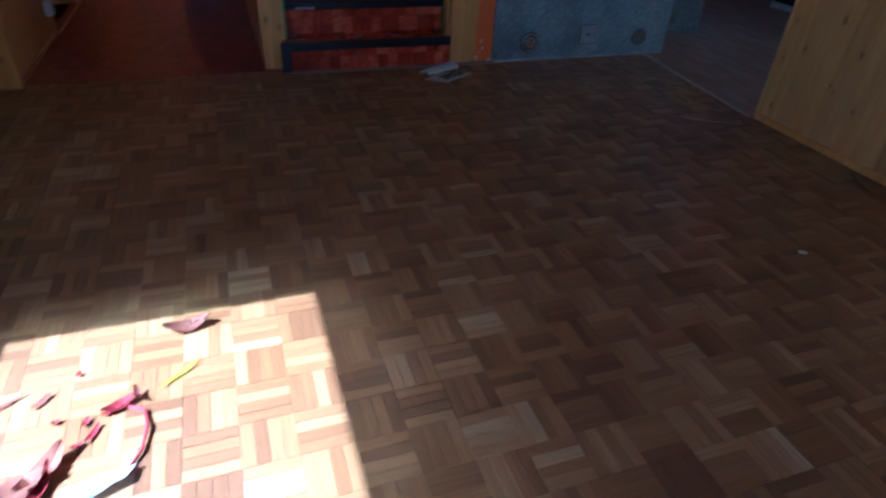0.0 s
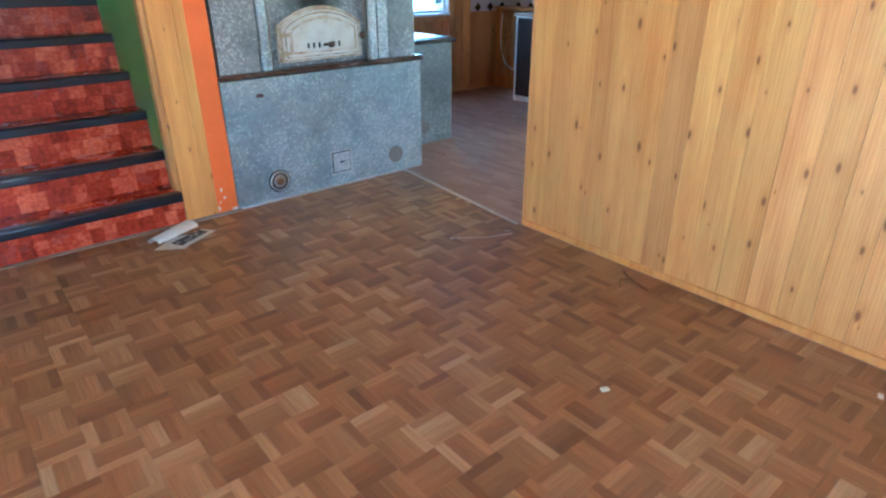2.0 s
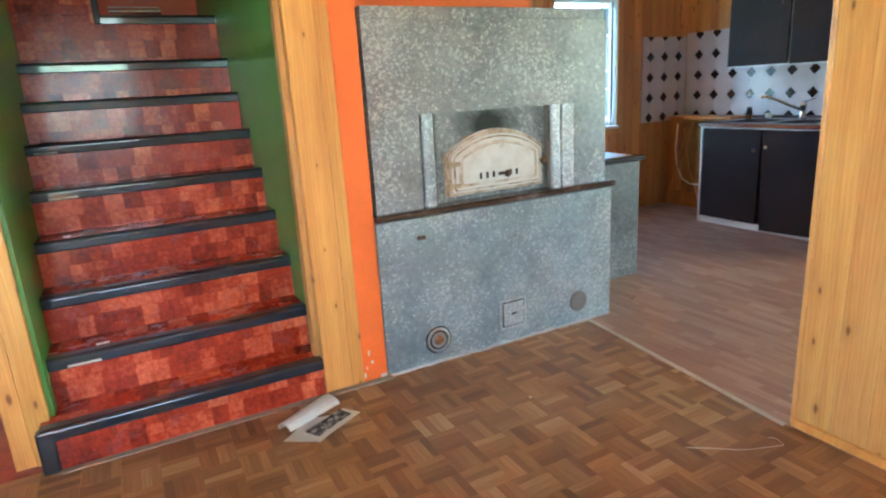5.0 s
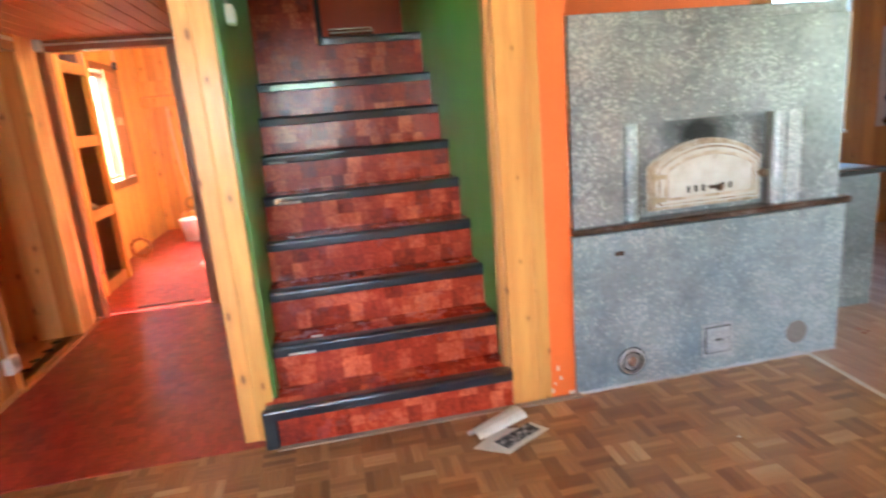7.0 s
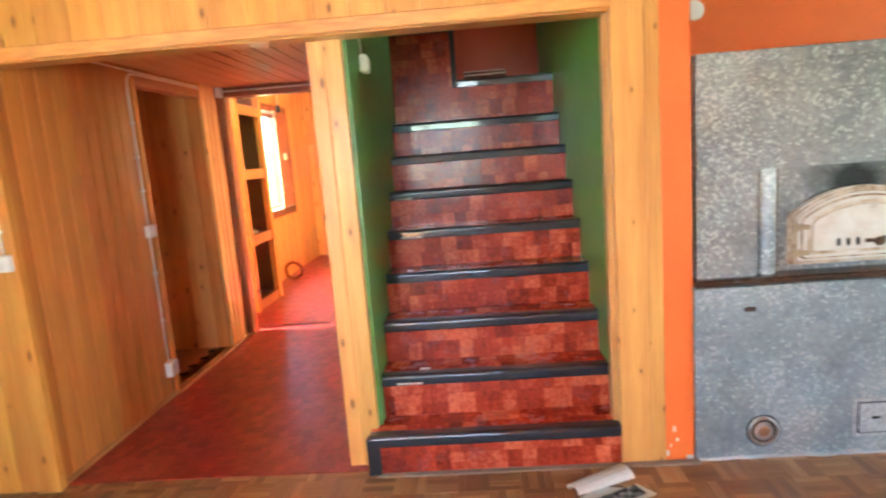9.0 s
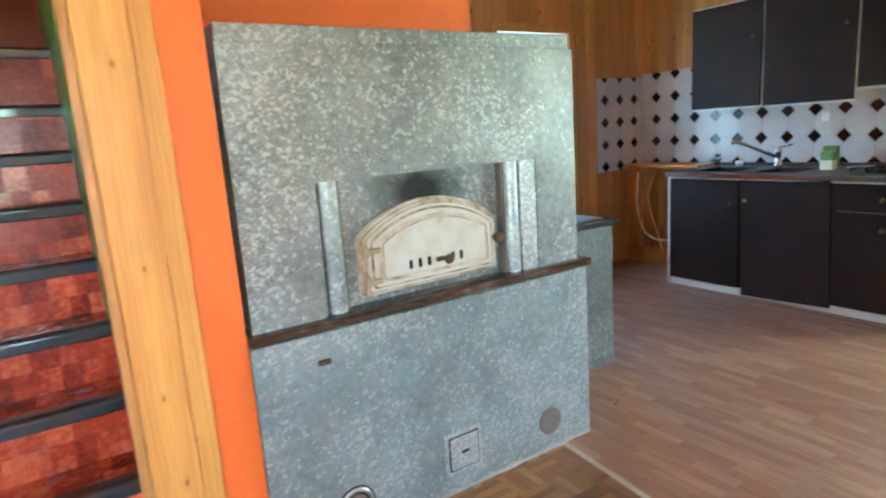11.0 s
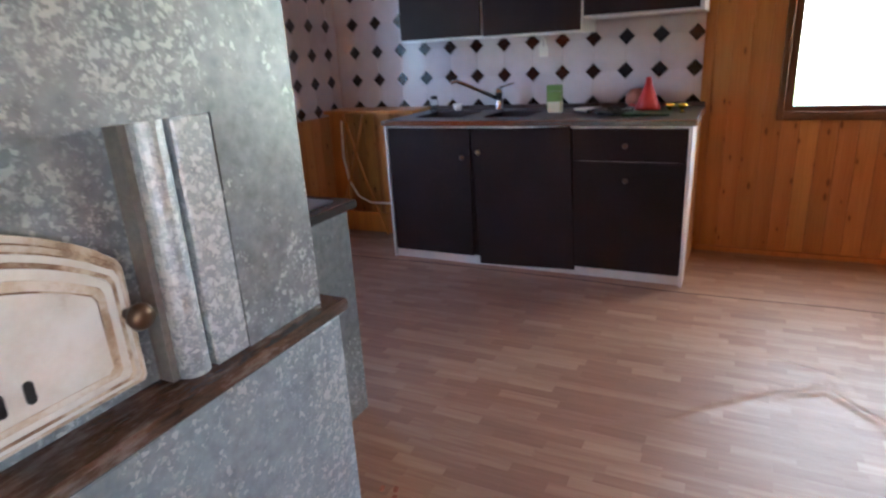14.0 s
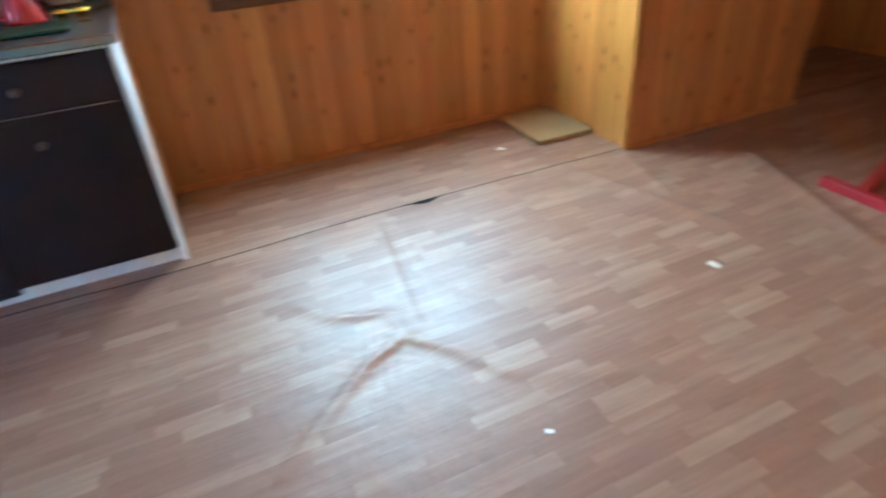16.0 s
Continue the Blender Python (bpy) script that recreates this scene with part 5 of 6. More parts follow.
bm = lathe(bmesh.new(), [(0.03, 0), (0.055, 0.03), (0.06, 0.08), (0.04, 0.12), (0.045, 0.14), (0.04, 0.14), (0.035, 0.12), (0.004, 0.06)], (5.70, -0.12, Z + 0.06), "y")
part("pot", bm, DRY_LEAF, pot, smooth=True)
funnel = thing("red_funnel", (5.60, -0.26, Z), "red plastic funnel standing upside down", "funnel")
part("cone", lathe(bmesh.new(), [(0.072, 0), (0.074, 0.012), (0.055, 0.06), (0.032, 0.12), (0.02, 0.15), (0.015, 0.185), (0.006, 0.187)], (5.60, -0.26, Z)), RED_PLASTIC, funnel, smooth=True)
part("ear", tube(bmesh.new(), [(5.60, -0.20, Z + 0.02), (5.60, -0.16, Z + 0.03), (5.60, -0.15, Z + 0.012)], 0.008, 8), RED_PLASTIC, funnel)
tray = thing("green_tray", (5.36, -0.28, Z), "dark green tray on the worktop", "tray")
part("tray", boxes((5.26, 5.46, -0.42, -0.17, Z, Z + 0.012), bevel=0.004), DARK_GREEN, tray)
for y in (-0.40, -0.465):
    g = thing("gold_cup", (5.44, y, Z), "small golden egg cup on the worktop", "cup", group="golden cups")
    part("bowl", lathe(bmesh.new(), [(0.018, 0), (0.006, 0.012), (0.008, 0.02), (0.024, 0.03), (0.026, 0.05), (0.022, 0.05), (0.004, 0.03)], (5.44, y, Z)), GOLD, g, smooth=True)
hook = thing("wall_hook", (5.80, 0.435, 1.24), "white plastic hook stuck on the tiles", "hook")
part("hook_plate", boxes((5.803, 5.8155, 0.405, 0.465, 1.235, 1.30), bevel=0.004), WHITE_PLASTIC, hook)
part("hook_loop", tube(bmesh.new(), [(5.806, 0.42, 1.30), (5.80, 0.422, 1.34), (5.80, 0.435, 1.355), (5.80, 0.448, 1.34), (5.806, 0.45, 1.30)], 0.004, 6), WHITE_PLASTIC, hook)

# kitchen floor litter
bm = boxes((5.30, 5.77, -2.735, -2.39, 0.006, 0.034), bevel=0.003)
bmesh.ops.rotate(bm, verts=bm.verts, cent=(5.53, -2.56, 0), matrix=Matrix.Rotation(radians(-2), 3, "Z"))
single("fibre_board_offcut", bm, BOARD, (5.53, -2.56, 0.006), "yellowish fibre board offcut lying in the corner", "board")
stand = thing("red_stand", (4.0, -3.17, 0.0), "red painted metal foot of a stand on the floor", "stand")
part("foot_bar", boxes((3.55, 4.25, -3.205, -3.15, 0.0, 0.045), bevel=0.006), RED_PAINT, stand)
bm = boxes((4.06, 4.105, -3.75, -3.205, 0.0, 0.045), bevel=0.006)
bmesh.ops.rotate(bm, verts=bm.verts, cent=(4.08, -3.2, 0), matrix=Matrix.Rotation(radians(18), 3, "Z"))
part("foot_bar", bm, RED_PAINT, stand)


def scrap(name, x, y, s, mat, label, category, z=0.0, turn=0.0):
    bm = boxes((x - s, x + s, y - s * 0.6, y + s * 0.6, z + 0.0015, z + 0.006), bevel=0.001)
    for v in bm.verts:
        v.co.z += 0.3 * s * noise.noise((v.co.x * 40, v.co.y * 40, 1.0)) if v.co.z > z + 0.004 else 0
    bmesh.ops.rotate(bm, verts=bm.verts, cent=(x, y, 0), matrix=Matrix.Rotation(radians(turn), 3, "Z"))
    return single(name, bm, mat, (x, y, z), label, category, group="litter on the floor")


scrap("paper_scrap", 5.381, -2.198, 0.028, PAPER, "small pale paper scrap on the vinyl", "scrap", turn=30)
scrap("paper_scrap", 4.016, -2.309, 0.022, PAPER, "crumpled pale paper scrap on the vinyl", "scrap", turn=10)
scrap("paper_scrap", 3.657, -1.354, 0.012, PAPER, "tiny crumpled paper scrap on the vinyl", "scrap", turn=60)
for x, y in ((3.124, 0.148), (3.136, 0.105), (3.10, 0.09)):
    scrap("soil_crumb", x, y, 0.012, DRY_LEAF, "dark soil crumb by the oven", "crumb", turn=20)

# ---- hall and back room ----
shelf = thing("shelf_unit", (-1.75, 3.4, 0), "built-in pine shelf with dark compartments", "shelf")
for y in (3.09, 3.73):
    part("upright", boxes((-1.66, -1.60, y - 0.04, y + 0.04, 0, 2.10), bevel=0.003), PINE_AMBER, shelf)
for z in (0.0, 0.64, 1.28, 1.90):
    part("front_rail", boxes((-1.645, -1.615, 3.13, 3.69, z, z + 0.095), bevel=0.003), PINE_TRIM_Y, shelf)
    # inner boards, back and sides are coloured dark to draw the compartments' shade
    part("shelf_board", boxes((-1.866, -1.645, 3.06, 3.76, z + 0.06, z + 0.08)), WINDOW_WOOD, shelf)
part("back_board", boxes((-1.866, -1.855, 3.05, 3.77, 0, 2.10), (-1.855, -1.66, 3.045, 3.055, 0, 2.10), (-1.855, -1.66, 3.765, 3.775, 0, 2.10)), WINDOW_WOOD, shelf, "back and sides coloured dark for the shaded compartments")
for y, z, mat, lab in ((3.3, 1.361, PAPER, "folded pale paper on a shelf"), (3.45, 0.721, PRINT_DARK, "dark crumpled bag on a shelf")):
    bm = bmesh.new()
    bmesh.ops.create_icosphere(bm, subdivisions=2, radius=0.09, matrix=Matrix.LocRotScale((-1.74, y, z + 0.03), None, (0.8, 1.2, 0.35)))
    for v in bm.verts:
        v.co += Vector((0, 0, 0.02 * noise.noise(v.co * 18)))
        v.co.z = max(v.co.z, z)
    single("bundle", bm, mat, (-1.74, y, z), lab, "bundle", group="things on the hall shelf")
bucket = thing("bucket", (-1.30, 5.36, 0), "white plastic bucket standing in the sunlight", "bucket")
part("pail", lathe(bmesh.new(), [(0.11, 0), (0.145, 0.26), (0.152, 0.262), (0.152, 0.28), (0.138, 0.28), (0.105, 0.02), (0.003, 0.015)], (-1.30, 5.36, 0.0), seg=28), WHITE_PLASTIC, bucket, smooth=True)
part("bail", tube(bmesh.new(), [(-1.45, 5.36, 0.27)] + [(-1.30 - 0.15 * math.cos(math.pi * i / 10), 5.36 + 0.10 * math.sin(math.pi * i / 10), 0.27 + 0.10 * math.sin(math.pi * i / 10)) for i in range(1, 10)] + [(-1.15, 5.36, 0.27)], 0.004, 6), CHROME, bucket)


def coil(x, y, z, r, mat, label, turns=3, axis="z"):
    c = thing("hose_coil", (x, y, 0), label, "hose", group="coils in the back room")
    pts = []
    for i in range(turns * 20 + 1):
        a = 2 * math.pi * i / 20
        o = 0.012 * math.sin(i * 1.7)
        if axis == "z":
            pts.append((x + (r + o) * math.cos(a), y + (r + o) * math.sin(a), z + 0.011 + 0.009 * i / 20))
        else:
            pts.append((x + (r + o) * math.cos(a), y + 0.02 * i / 20, z + r + (r + o) * math.sin(a)))
    part("hose", tube(bmesh.new(), pts, 0.009, 6), mat, c, smooth=True)
    return c


coil(-1.73, 4.62, 0.012, 0.10, DRY_LEAF, "brown hose coil leaning at the wall", axis="y")
coil(-1.48, 6.335, 0.28, 0.075, BOARD, "pale cable coil hanging on the end wall", 2, axis="y")
wbox = thing("wall_box", (-1.6, 6.33, 1.66), "pale pine box on the end wall", "box")
part("board", boxes((-1.866, -1.33, 6.27, 6.386, 1.66, 1.80), bevel=0.003), PINE_POST, wbox)
part("board", boxes((-1.866, -1.33, 6.265, 6.386, 1.805, 2.0), bevel=0.003), PINE_POST, wbox)
c = thing("hanging_cable", (-1.55, 6.3, 0.3), "thin pale cable hanging from the box", "cable")
part("cable", tube(bmesh.new(), [(-1.58, 6.37, 1.66), (-1.57, 6.37, 1.3), (-1.54, 6.37, 0.9), (-1.50, 6.36, 0.6), (-1.48, 6.35, 0.43)], 0.006, 6), CABLE, c)
single("floor_strip", boxes((-1.22, -0.80, 2.545, 2.575, 0.0, 0.006), bevel=0.002), BLACK, (-1.0, 2.56, 0), "dark metal strip across the red floor", "strip", kind="structure")
plank = thing("holed_board", (-1.75, 1.55, 0.0), "pale board with dark oval holes on the closet floor", "board")
part("board", boxes((-2.14, -1.47, 1.13, 1.97, 0.002, 0.02), bevel=0.002), PINE_TRIM_Y, plank)
for i in range(5):
    bm = lathe(bmesh.new(), [(0.034, 0), (0.034, 0.0015), (0.003, 0.0015)], (-1.56 + 0.012 * (i % 2), 1.24 + 0.16 * i, 0.0195), seg=16)
    part("hole", bm, BLACK_HOLE, plank)


def conduit(pts, label, r=0.006, clips=()):
    c = thing("cable", pts[0], label, "cable", group="surface cables")
    part("sheath", tube(bmesh.new(), pts, r, 8), CABLE, c, smooth=True)
    for x, y, z, ax in clips:
        part("clip", boxes((x - 0.012, x + 0.012, y - 0.012, y + 0.012, z - 0.006, z + 0.006), bevel=0.002), WHITE_PLASTIC, c)
    return c


XH = -1.437
conduit([(XH, 0.12, 2.005), (XH, 1.0, 2.005), (XH, 2.26, 2.005)], "white surface cable along the hall ceiling", clips=[(XH, 0.3 + 0.4 * i, 2.005, 0) for i in range(5)])
conduit([(XH, 2.26, 1.992), (XH, 1.2, 1.99), (XH, 1.09, 1.985), (XH, 1.055, 1.95), (XH, 1.045, 1.9), (XH, 1.042, 1.1)], "white surface cable down to the hall switch", clips=[(XH, 1.043, 1.3 + 0.2 * i, 0) for i in range(3)])
conduit([(XH, 1.04, 1.02), (XH, 1.038, 0.24)], "white surface cable down to the hall outlet", clips=[(XH, 1.04, 0.5, 0), (XH, 1.04, 0.8, 0)])
conduit([(-1.42, 2.333, 2.0), (-0.8, 2.333, 2.0), (-0.12, 2.333, 2.0)], "white surface cable on the door header")
bm = lathe(bmesh.new(), [(0.036, 0), (0.038, 0.008), (0.034, 0.022), (0.012, 0.026), (0.003, 0.026)], (-0.50, 2.345, 1.82), "y", 24)
single("cable_box", bm, WHITE_PLASTIC, (-0.50, 2.345, 1.82), "round white cable box on the door casing", "cable box")
holder = thing("lamp_holder", (-1.05, 2.6, 2.45), "black lamp holder hanging on a white cord", "lamp holder")
part("cord", tube(bmesh.new(), [(-1.05, 2.6, 2.45), (-1.052, 2.6, 2.1), (-1.05, 2.6, 1.885)], 0.006, 8), CABLE, holder, smooth=True)
part("socket", lathe(bmesh.new(), [(0.008, 0.06), (0.017, 0.05), (0.02, 0.0), (0.016, 0.0), (0.003, 0.01)], (-1.05, 2.6, 1.83)), IRON, holder, "black socket", smooth=True)
jb = thing("junction_box", (-1.43, 2.31, 1.96), "white junction box in the hall corner", "junction box")
part("box", boxes((-1.446, -1.395, 2.27, 2.335, 1.955, 2.03), bevel=0.006), WHITE_PLASTIC, jb)
sw = thing("light_switch", (-1.44, 1.04, 1.03), "white switch on the brown hall wall", "switch")
part("housing", boxes((-1.446, -1.405, 1.005, 1.08, 1.02, 1.095), bevel=0.006), WHITE_PLASTIC, sw)
part("rocker", boxes((-1.407, -1.398, 1.025, 1.06, 1.035, 1.08), bevel=0.003), WHITE_PLASTIC, sw)
so = thing("wall_outlet", (-1.44, 1.04, 0.15), "white outlet low on the hall wall", "outlet", group="outlets")
part("housing", boxes((-1.446, -1.40, 0.995, 1.085, 0.145, 0.24), bevel=0.006), WHITE_PLASTIC, so)
part("socket", lathe(bmesh.new(), [(0.026, 0), (0.026, 0.004), (0.02, 0.004), (0.019, 0.001), (0.003, 0.001)], (-1.40, 1.04, 0.192), "x", 20), WHITE_PLASTIC, so)
so = thing("wall_outlet", (-1.51, -0.02, 1.02), "white double outlet on the amber boards", "outlet", group="outlets")
for x in (-1.55, -1.475):
    part("housing", boxes((x - 0.036, x + 0.036, -0.062, -0.027 if x > -1.535 else -0.014, 1.03, 1.10), bevel=0.006), WHITE_PLASTIC, so)
    part("socket", lathe(bmesh.new(), [(0.024, 0), (0.024, 0.004), (0.018, 0.004), (0.003, 0.001)], (x, -0.062, 1.065), "y", 20), WHITE_PLASTIC, so)
conduit([(-1.555, -0.022, 1.10), (-1.56, -0.022, 1.8), (-1.565, -0.022, 2.45)], "white surface cable up from the double outlet", clips=[(-1.557, -0.022, 1.3 + 0.3 * i, 0) for i in range(4)])
conduit([(-1.475, -0.034, 1.10), (-1.478, -0.034, 1.88), (-1.485, -0.042, 1.95), (-1.487, -0.022, 2.0), (-1.487, -0.022, 2.45)], "white surface cable up from the double outlet", clips=[(-1.477, -0.034, 1.2 + 0.3 * i, 0) for i in range(3)])
conduit([(-1.375, -0.03, 1.985), (-1.39, -0.022, 2.0), (-1.40, -0.022, 2.12), (-1.40, -0.022, 2.45)], "short white cable end hanging above the lintel")
sw = thing("light_switch", (0.06, 0.43, 1.79), "white switch on the green stair wall", "switch")
part("housing", boxes((0.045, 0.082, 0.395, 0.47, 1.785, 1.865), bevel=0.006), WHITE_PLASTIC, sw)
part("rocker", boxes((0.081, 0.088, 0.415, 0.45, 1.80, 1.85), bevel=0.003), WHITE_PLASTIC, sw)
conduit([(0.053, 0.43, 1.865), (0.053, 0.41, 1.92), (0.053, 0.39, 2.0), (0.053, 0.38, 2.3)], "thin white cable above the stair switch", 0.005)

bm = boxes((1.318, 1.328, 0.0105, 0.013, 0.13, 0.155), (1.330, 1.342, 0.0105, 0.013, 0.085, 0.10), (1.305, 1.31, 0.0105, 0.013, 0.06, 0.075), (1.375, 1.405, 0.0105, 0.013, 0.0, 0.018), (1.29, 1.30, 0.0105, 0.013, 0.02, 0.045))
single("bare_plaster_chips", bm, PLASTER, (1.34, 0.012, 0.05), "chipped spots in the orange paint", "chips", kind="structure")

# ---- things on the parquet ----
def sheet(corners, z, mat, lift=0.004, n=8, curl=0.0):
    """A thin paper sheet over four floor corners, slightly wavy."""
    a, b, c, d = [Vector((*p, 0)) for p in corners]
    bm = bmesh.new()
    g = []
    for i in range(n + 1):
        row = []
        for j in range(n + 1):
            u, v = i / n, j / n
            p = a.lerp(b, u).lerp(d.lerp(c, u), v)
            p.z = z + lift * (0.5 + 0.5 * noise.noise((p.x * 14, p.y * 14, z * 90))) + curl * v * v
            row.append(bm.verts.new(p))
        g.append(row)
    fs = []
    for i in range(n):
        for j in range(n):
            fs.append(bm.faces.new((g[i][j], g[i + 1][j], g[i + 1][j + 1], g[i][j + 1])))
    bmesh.ops.solidify(bm, geom=fs, thickness=0.0008)
    return bm


news = thing("newspaper", (0.98, -0.27, 0.0), "crumpled old newspaper lying by the first step", "newspaper")
part("page", sheet([(0.825, -0.290), (0.955, -0.375), (1.10, -0.215), (0.96, -0.17)], 0.002, PAPER, 0.006), PAPER, news)
page = part("page", sheet([(0.945, -0.385), (1.165, -0.262), (1.11, -0.185), (0.90, -0.285)], 0.010, PAPER, 0.006), PAPER, news)
part("printed_photo", sheet([(0.955, -0.352), (1.125, -0.262), (1.095, -0.196), (0.915, -0.290)], 0.0155, PRINT_DARK, 0.006), PRINT_DARK, page, "dark grey printed picture")
bm = bmesh.new()
ring = []
for i in range(9):
    f = i / 8
    c0 = Vector((0.845, -0.225, 0.012)).lerp(Vector((1.085, -0.105, 0.012)), f)
    row = []
    for k in range(9):
        a = math.pi * (0.95 - 1.25 * k / 8)
        r = 0.03 * (0.85 + 0.3 * f)
        row.append(bm.verts.new(c0 + Vector((0.45, -0.89, 0)) * r * math.cos(a) * -1.6 + Vector((0, 0, max(0, 0.004 + r * math.sin(a))))))
    ring.append(row)
fs = [bm.faces.new((ring[i][k], ring[i + 1][k], ring[i + 1][k + 1], ring[i][k + 1])) for i in range(8) for k in range(8)]
bmesh.ops.solidify(bm, geom=fs, thickness=0.0008)
part("rolled_page", bm, PAPER, news)

scrap("plaster_flake", 1.677, -2.495, 0.016, WHITE_PLASTIC, "small white plaster flake on the parquet", "flake", turn=-20)
scrap("plaster_flake", 2.36, -3.12, 0.014, WHITE_PLASTIC, "small white plaster flake by the skirting", "flake", turn=15)
scrap("plaster_flake", 1.85, -0.55, 0.006, PLASTER, "tiny plaster flake before the oven", "flake", turn=15)
c = thing("wire_snippet", (2.3, -1.32, 0.0), "thin pale wire curled on the parquet", "wire")
part("wire", tube(bmesh.new(), [(2.10, -1.17, 0.004), (2.17, -1.22, 0.004), (2.25, -1.29, 0.006), (2.33, -1.33, 0.01), (2.40, -1.35, 0.006), (2.42, -1.31, 0.004), (2.40, -1.29, 0.004)], 0.0009, 5), PAPER, c)
c = thing("twig", (2.42, -2.13, 0.0), "dry brown twig by the skirting", "twig")
part("stem", tube(bmesh.new(), [(2.47, -2.02, 0.012), (2.44, -2.07, 0.008), (2.42, -2.13, 0.006), (2.40, -2.19, 0.006)], 0.006, 6), TWIG, c)
part("side_shoot", tube(bmesh.new(), [(2.43, -2.08, 0.008), (2.38, -2.06, 0.012), (2.33, -2.10, 0.006)], 0.0035, 5), TWIG, c)


def leaf_mesh(cx, cy, length, width, turn, curl, z=0.003):
    bm = bmesh.new()
    n, rows = 8, []
    for i in range(n + 1):
        f = i / n
        w = width * math.sin(math.pi * min(1, f * 0.92 + 0.06)) ** 0.8
        rows.append([bm.verts.new(((f - 0.5) * length, s * w, z + curl * (4 * (f - 0.5) ** 2) + abs(s) * curl * 0.6)) for s in (-0.5, 0, 0.5)])
    fs = []
    for a, b in zip(rows, rows[1:]):
        fs += [bm.faces.new((a[0], b[0], b[1], a[1])), bm.faces.new((a[1], b[1], b[2], a[2]))]
    bmesh.ops.solidify(bm, geom=fs, thickness=0.001)
    bmesh.ops.rotate(bm, verts=bm.verts, cent=(0, 0, 0), matrix=Matrix.Rotation(radians(turn), 3, "Z"))
    bmesh.ops.translate(bm, verts=bm.verts, vec=(cx, cy, 0))
    return bm


def fallen_leaf(name, x, y, l, w, turn, curl, mat, label, z=0.003):
    return single(name, leaf_mesh(x, y, l, w, turn, curl, z), mat, (x, y, 0), label, "leaf", group="fallen leaves in the sun")


fallen_leaf("dry_leaf", -0.555, -2.315, 0.13, 0.06, 8, 0.025, DRY_LEAF, "curled dry brown leaf in the sun patch")
fallen_leaf("dry_leaf", -0.905, -2.515, 0.06, 0.022, 50, 0.006, DRY_LEAF, "small dry brown leaf on the parquet")
fallen_leaf("dry_leaf", -0.985, -2.50, 0.09, 0.014, 35, 0.006, DRY_LEAF, "narrow dry brown leaf on the parquet")
fallen_leaf("grass_blade", -0.565, -2.500, 0.11, 0.010, 42, 0.006, YELLOW_LEAF, "yellow grass blade in the sun patch")
fallen_leaf("grass_blade", -0.575, -2.515, 0.12, 0.010, 36, 0.006, YELLOW_LEAF, "yellow grass blade in the sun patch")
for x, y, l, t in ((-0.735, -2.60, 0.05, 20), (-0.79, -2.62, 0.03, 70), (-0.77, -2.66, 0.06, 65), (-0.83, -2.44, 0.02, 60), (-0.80, -2.69, 0.03, 20), (-0.86, -2.60, 0.02, 20), (-0.68, -2.80, 0.05, 10)):
    fallen_leaf("red_petal", x, y, l, 0.018, t, 0.008, RED_LEAF, "small withered red petal on the parquet")
bouquet = thing("dried_bouquet", (-0.80, -2.78, 0.0), "withered red flower stems in pale wrapping", "bouquet")
part("stem", tube(bmesh.new(), [(-0.70, -2.59, 0.004), (-0.655, -2.62, 0.008), (-0.645, -2.68, 0.012), (-0.655, -2.75, 0.01), (-0.69, -2.81, 0.006), (-0.76, -2.84, 0.01)], 0.0045, 6), RED_LEAF, bouquet)
for x, y, l, w, t, cu, m_ in ((-0.715, -2.585, 0.09, 0.035, 30, 0.015, RED_LEAF), (-0.672, -2.565, 0.05, 0.02, -70, 0.02, DRY_LEAF), (-0.86, -2.75, 0.14, 0.06, 60, 0.03, DRY_LEAF), (-0.91, -2.79, 0.14, 0.07, 20, 0.03, DRY_LEAF), (-0.86, -2.80, 0.12, 0.03, 75, 0.03, RED_LEAF)):
    part("leaf", leaf_mesh(x, y, l, w, t, cu, 0.006), m_, bouquet)
part("wrapping", sheet([(-0.86, -2.90), (-0.68, -2.83), (-0.66, -2.79), (-0.80, -2.82)], 0.004, PALE_WRAP, 0.03, 8), PALE_WRAP, bouquet, "pale blue-green wrapping paper")

# ---- the parquet, block by block ----
BLOCK = 0.135
STRIPS = 4


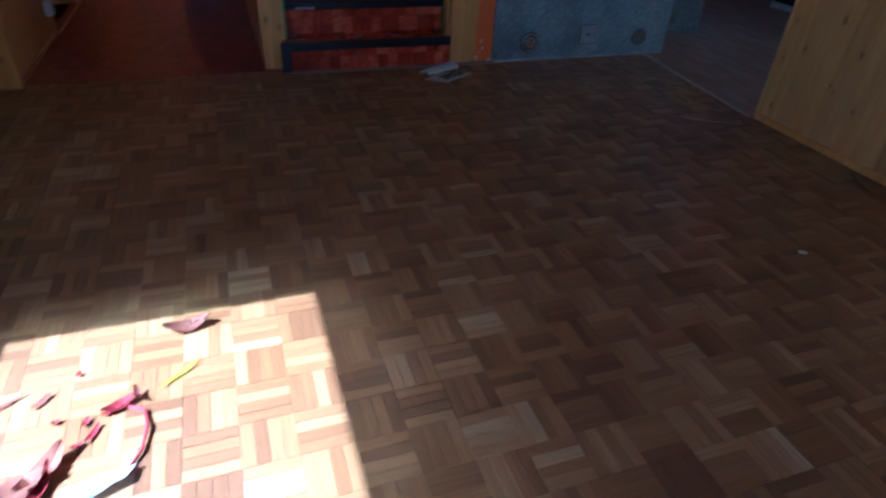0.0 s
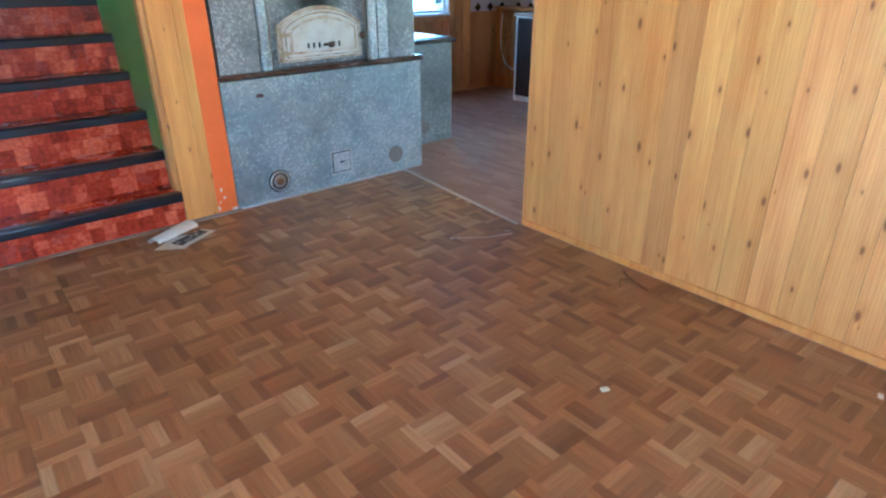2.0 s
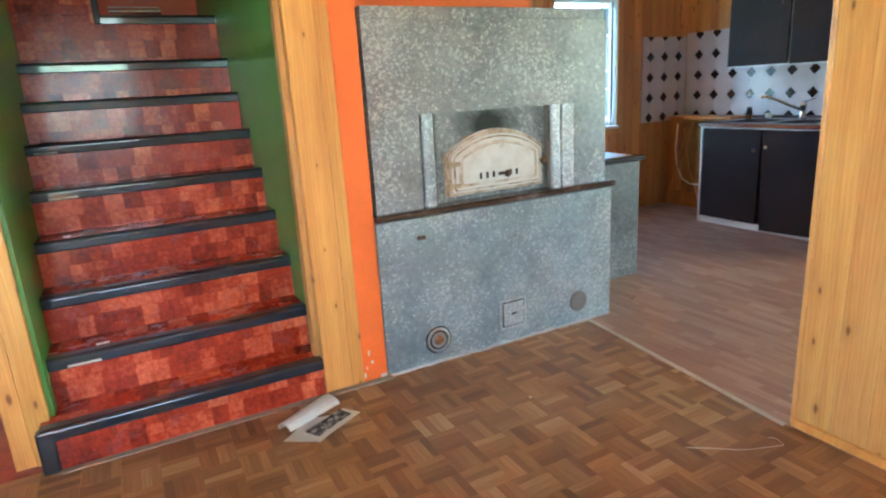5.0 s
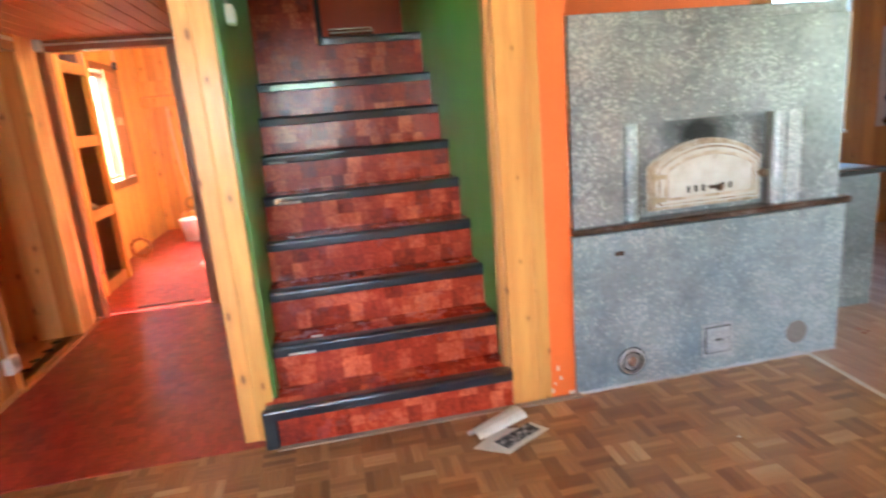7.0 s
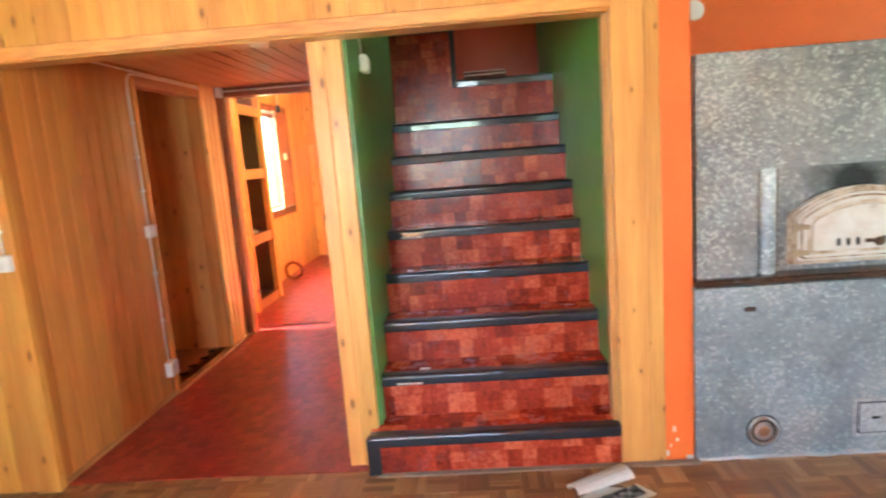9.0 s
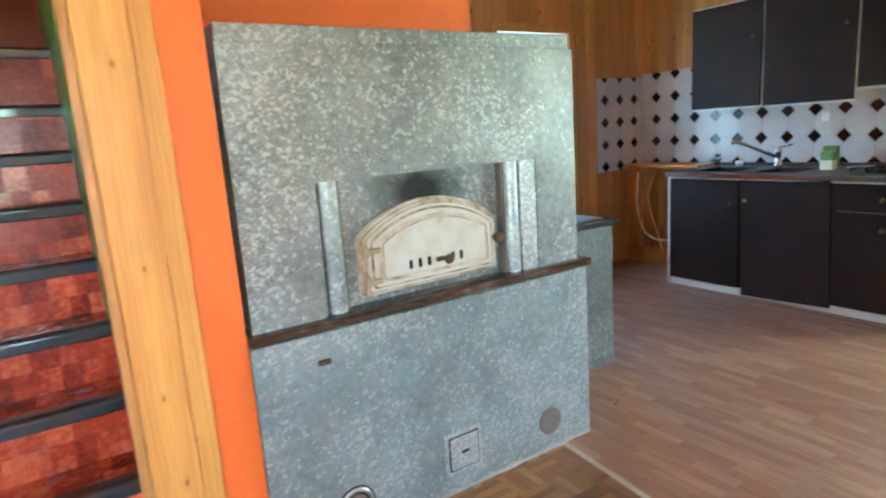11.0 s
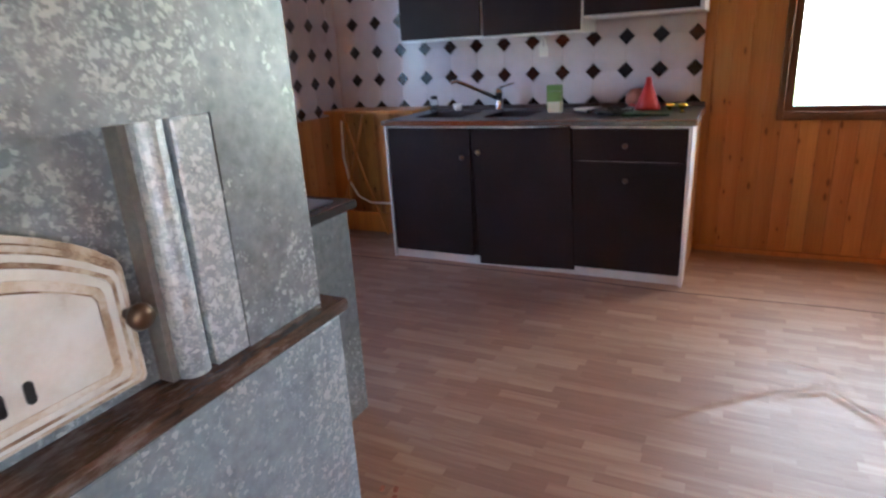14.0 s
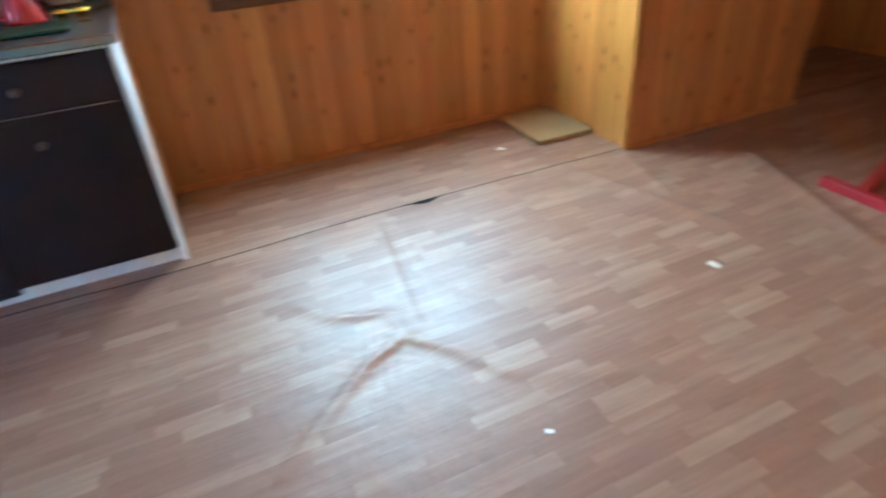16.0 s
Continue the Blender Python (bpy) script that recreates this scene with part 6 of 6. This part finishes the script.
def strip_block(cx, cy, upright, rng, vs, fs, uvs, z_top=0.0):
    """Four thin strips side by side, hairline gaps between them."""
    w = BLOCK / STRIPS
    for k in range(STRIPS):
        g = 0.0003
        a0, a1 = -BLOCK / 2 + g, BLOCK / 2 - g
        b0 = -BLOCK / 2 + k * w + g
        b1 = b0 + w - 2 * g
        z = z_top + rng.uniform(-0.0004, 0.0004)
        base = len(vs)
        for zz, ins in ((-0.010, 0.0), (z - 0.0005, 0.0), (z, 0.0005)):
            for a, b in ((a0 + ins, b0 + ins), (a1 - ins, b0 + ins), (a1 - ins, b1 - ins), (a0 + ins, b1 - ins)):
                vs.append((cx + b, cy + a, zz) if upright else (cx + a, cy + b, zz))
        uv4 = [(a0, b0), (a1, b0), (a1, b1), (a0, b1)]
        order = (3, 2, 1, 0) if upright else (0, 1, 2, 3)
        fs.append([base + 8 + i for i in order])
        uvs += [uv4[i] for i in order]
        for lvl in (0, 4):
            for i in range(4):
                j = (i + 1) % 4
                q = [base + lvl + i, base + lvl + j, base + lvl + 4 + j, base + lvl + 4 + i]
                fs.append(q if not upright else q[::-1])
                uu = [uv4[i], uv4[j], uv4[j], uv4[i]]
                uvs += uu if not upright else uu[::-1]


def strip_mesh(name, vs, fs, uvs):
    me = bpy.data.meshes.new(name)
    me.from_pydata(vs, [], fs)
    layer = me.uv_layers.new(name="UVMap")
    layer.data.foreach_set("uv", [c for uv in uvs for c in uv])
    me.materials.append(PARQUET)
    return me


rng = random.Random(7)
block_meshes = {}
for up in (False, True):
    for kind_no in range(3):
        vs, fs, uvs = [], [], []
        strip_block(0, 0, up, rng, vs, fs, uvs)
        block_meshes[up, kind_no] = strip_mesh("parquet_block", vs, fs, uvs)
floor = single("floor_parquet", boxes((-1.94, 2.572, -5.2, 0.035, -0.0115, -0.0085)), BLACK_HOLE, (0, 0, -0.0115), "worn brown mosaic parquet floor", "floor", kind="structure")
vs, fs, uvs = [], [], []
for i in range(-15, 20):
    for j in range(-20, 21):
        x, y = 0.0415 + BLOCK * i, -2.6625 + BLOCK * j
        if x - BLOCK / 2 < -2.05 or x + BLOCK / 2 > 2.70 or y > 0.09 or y < -5.2:
            continue
        up = (i + j) % 2 == 0
        if -0.15 < x < 2.2 and -2.95 < y < -0.75:
            b = new("parquet_block", block_meshes[up, rng.randrange(3)])
            b.parent = floor
            b.location = Vector((x, y, 0)) - Vector((0, 0, -0.0115))
        else:
            strip_block(x, y, up, rng, vs, fs, uvs)
rest = new("parquet_field", strip_mesh("parquet_field", vs, fs, uvs))
rest.parent = floor
rest.location = (0, 0, 0.0115)
tagged(rest, kind="stuff")

lay_planks()
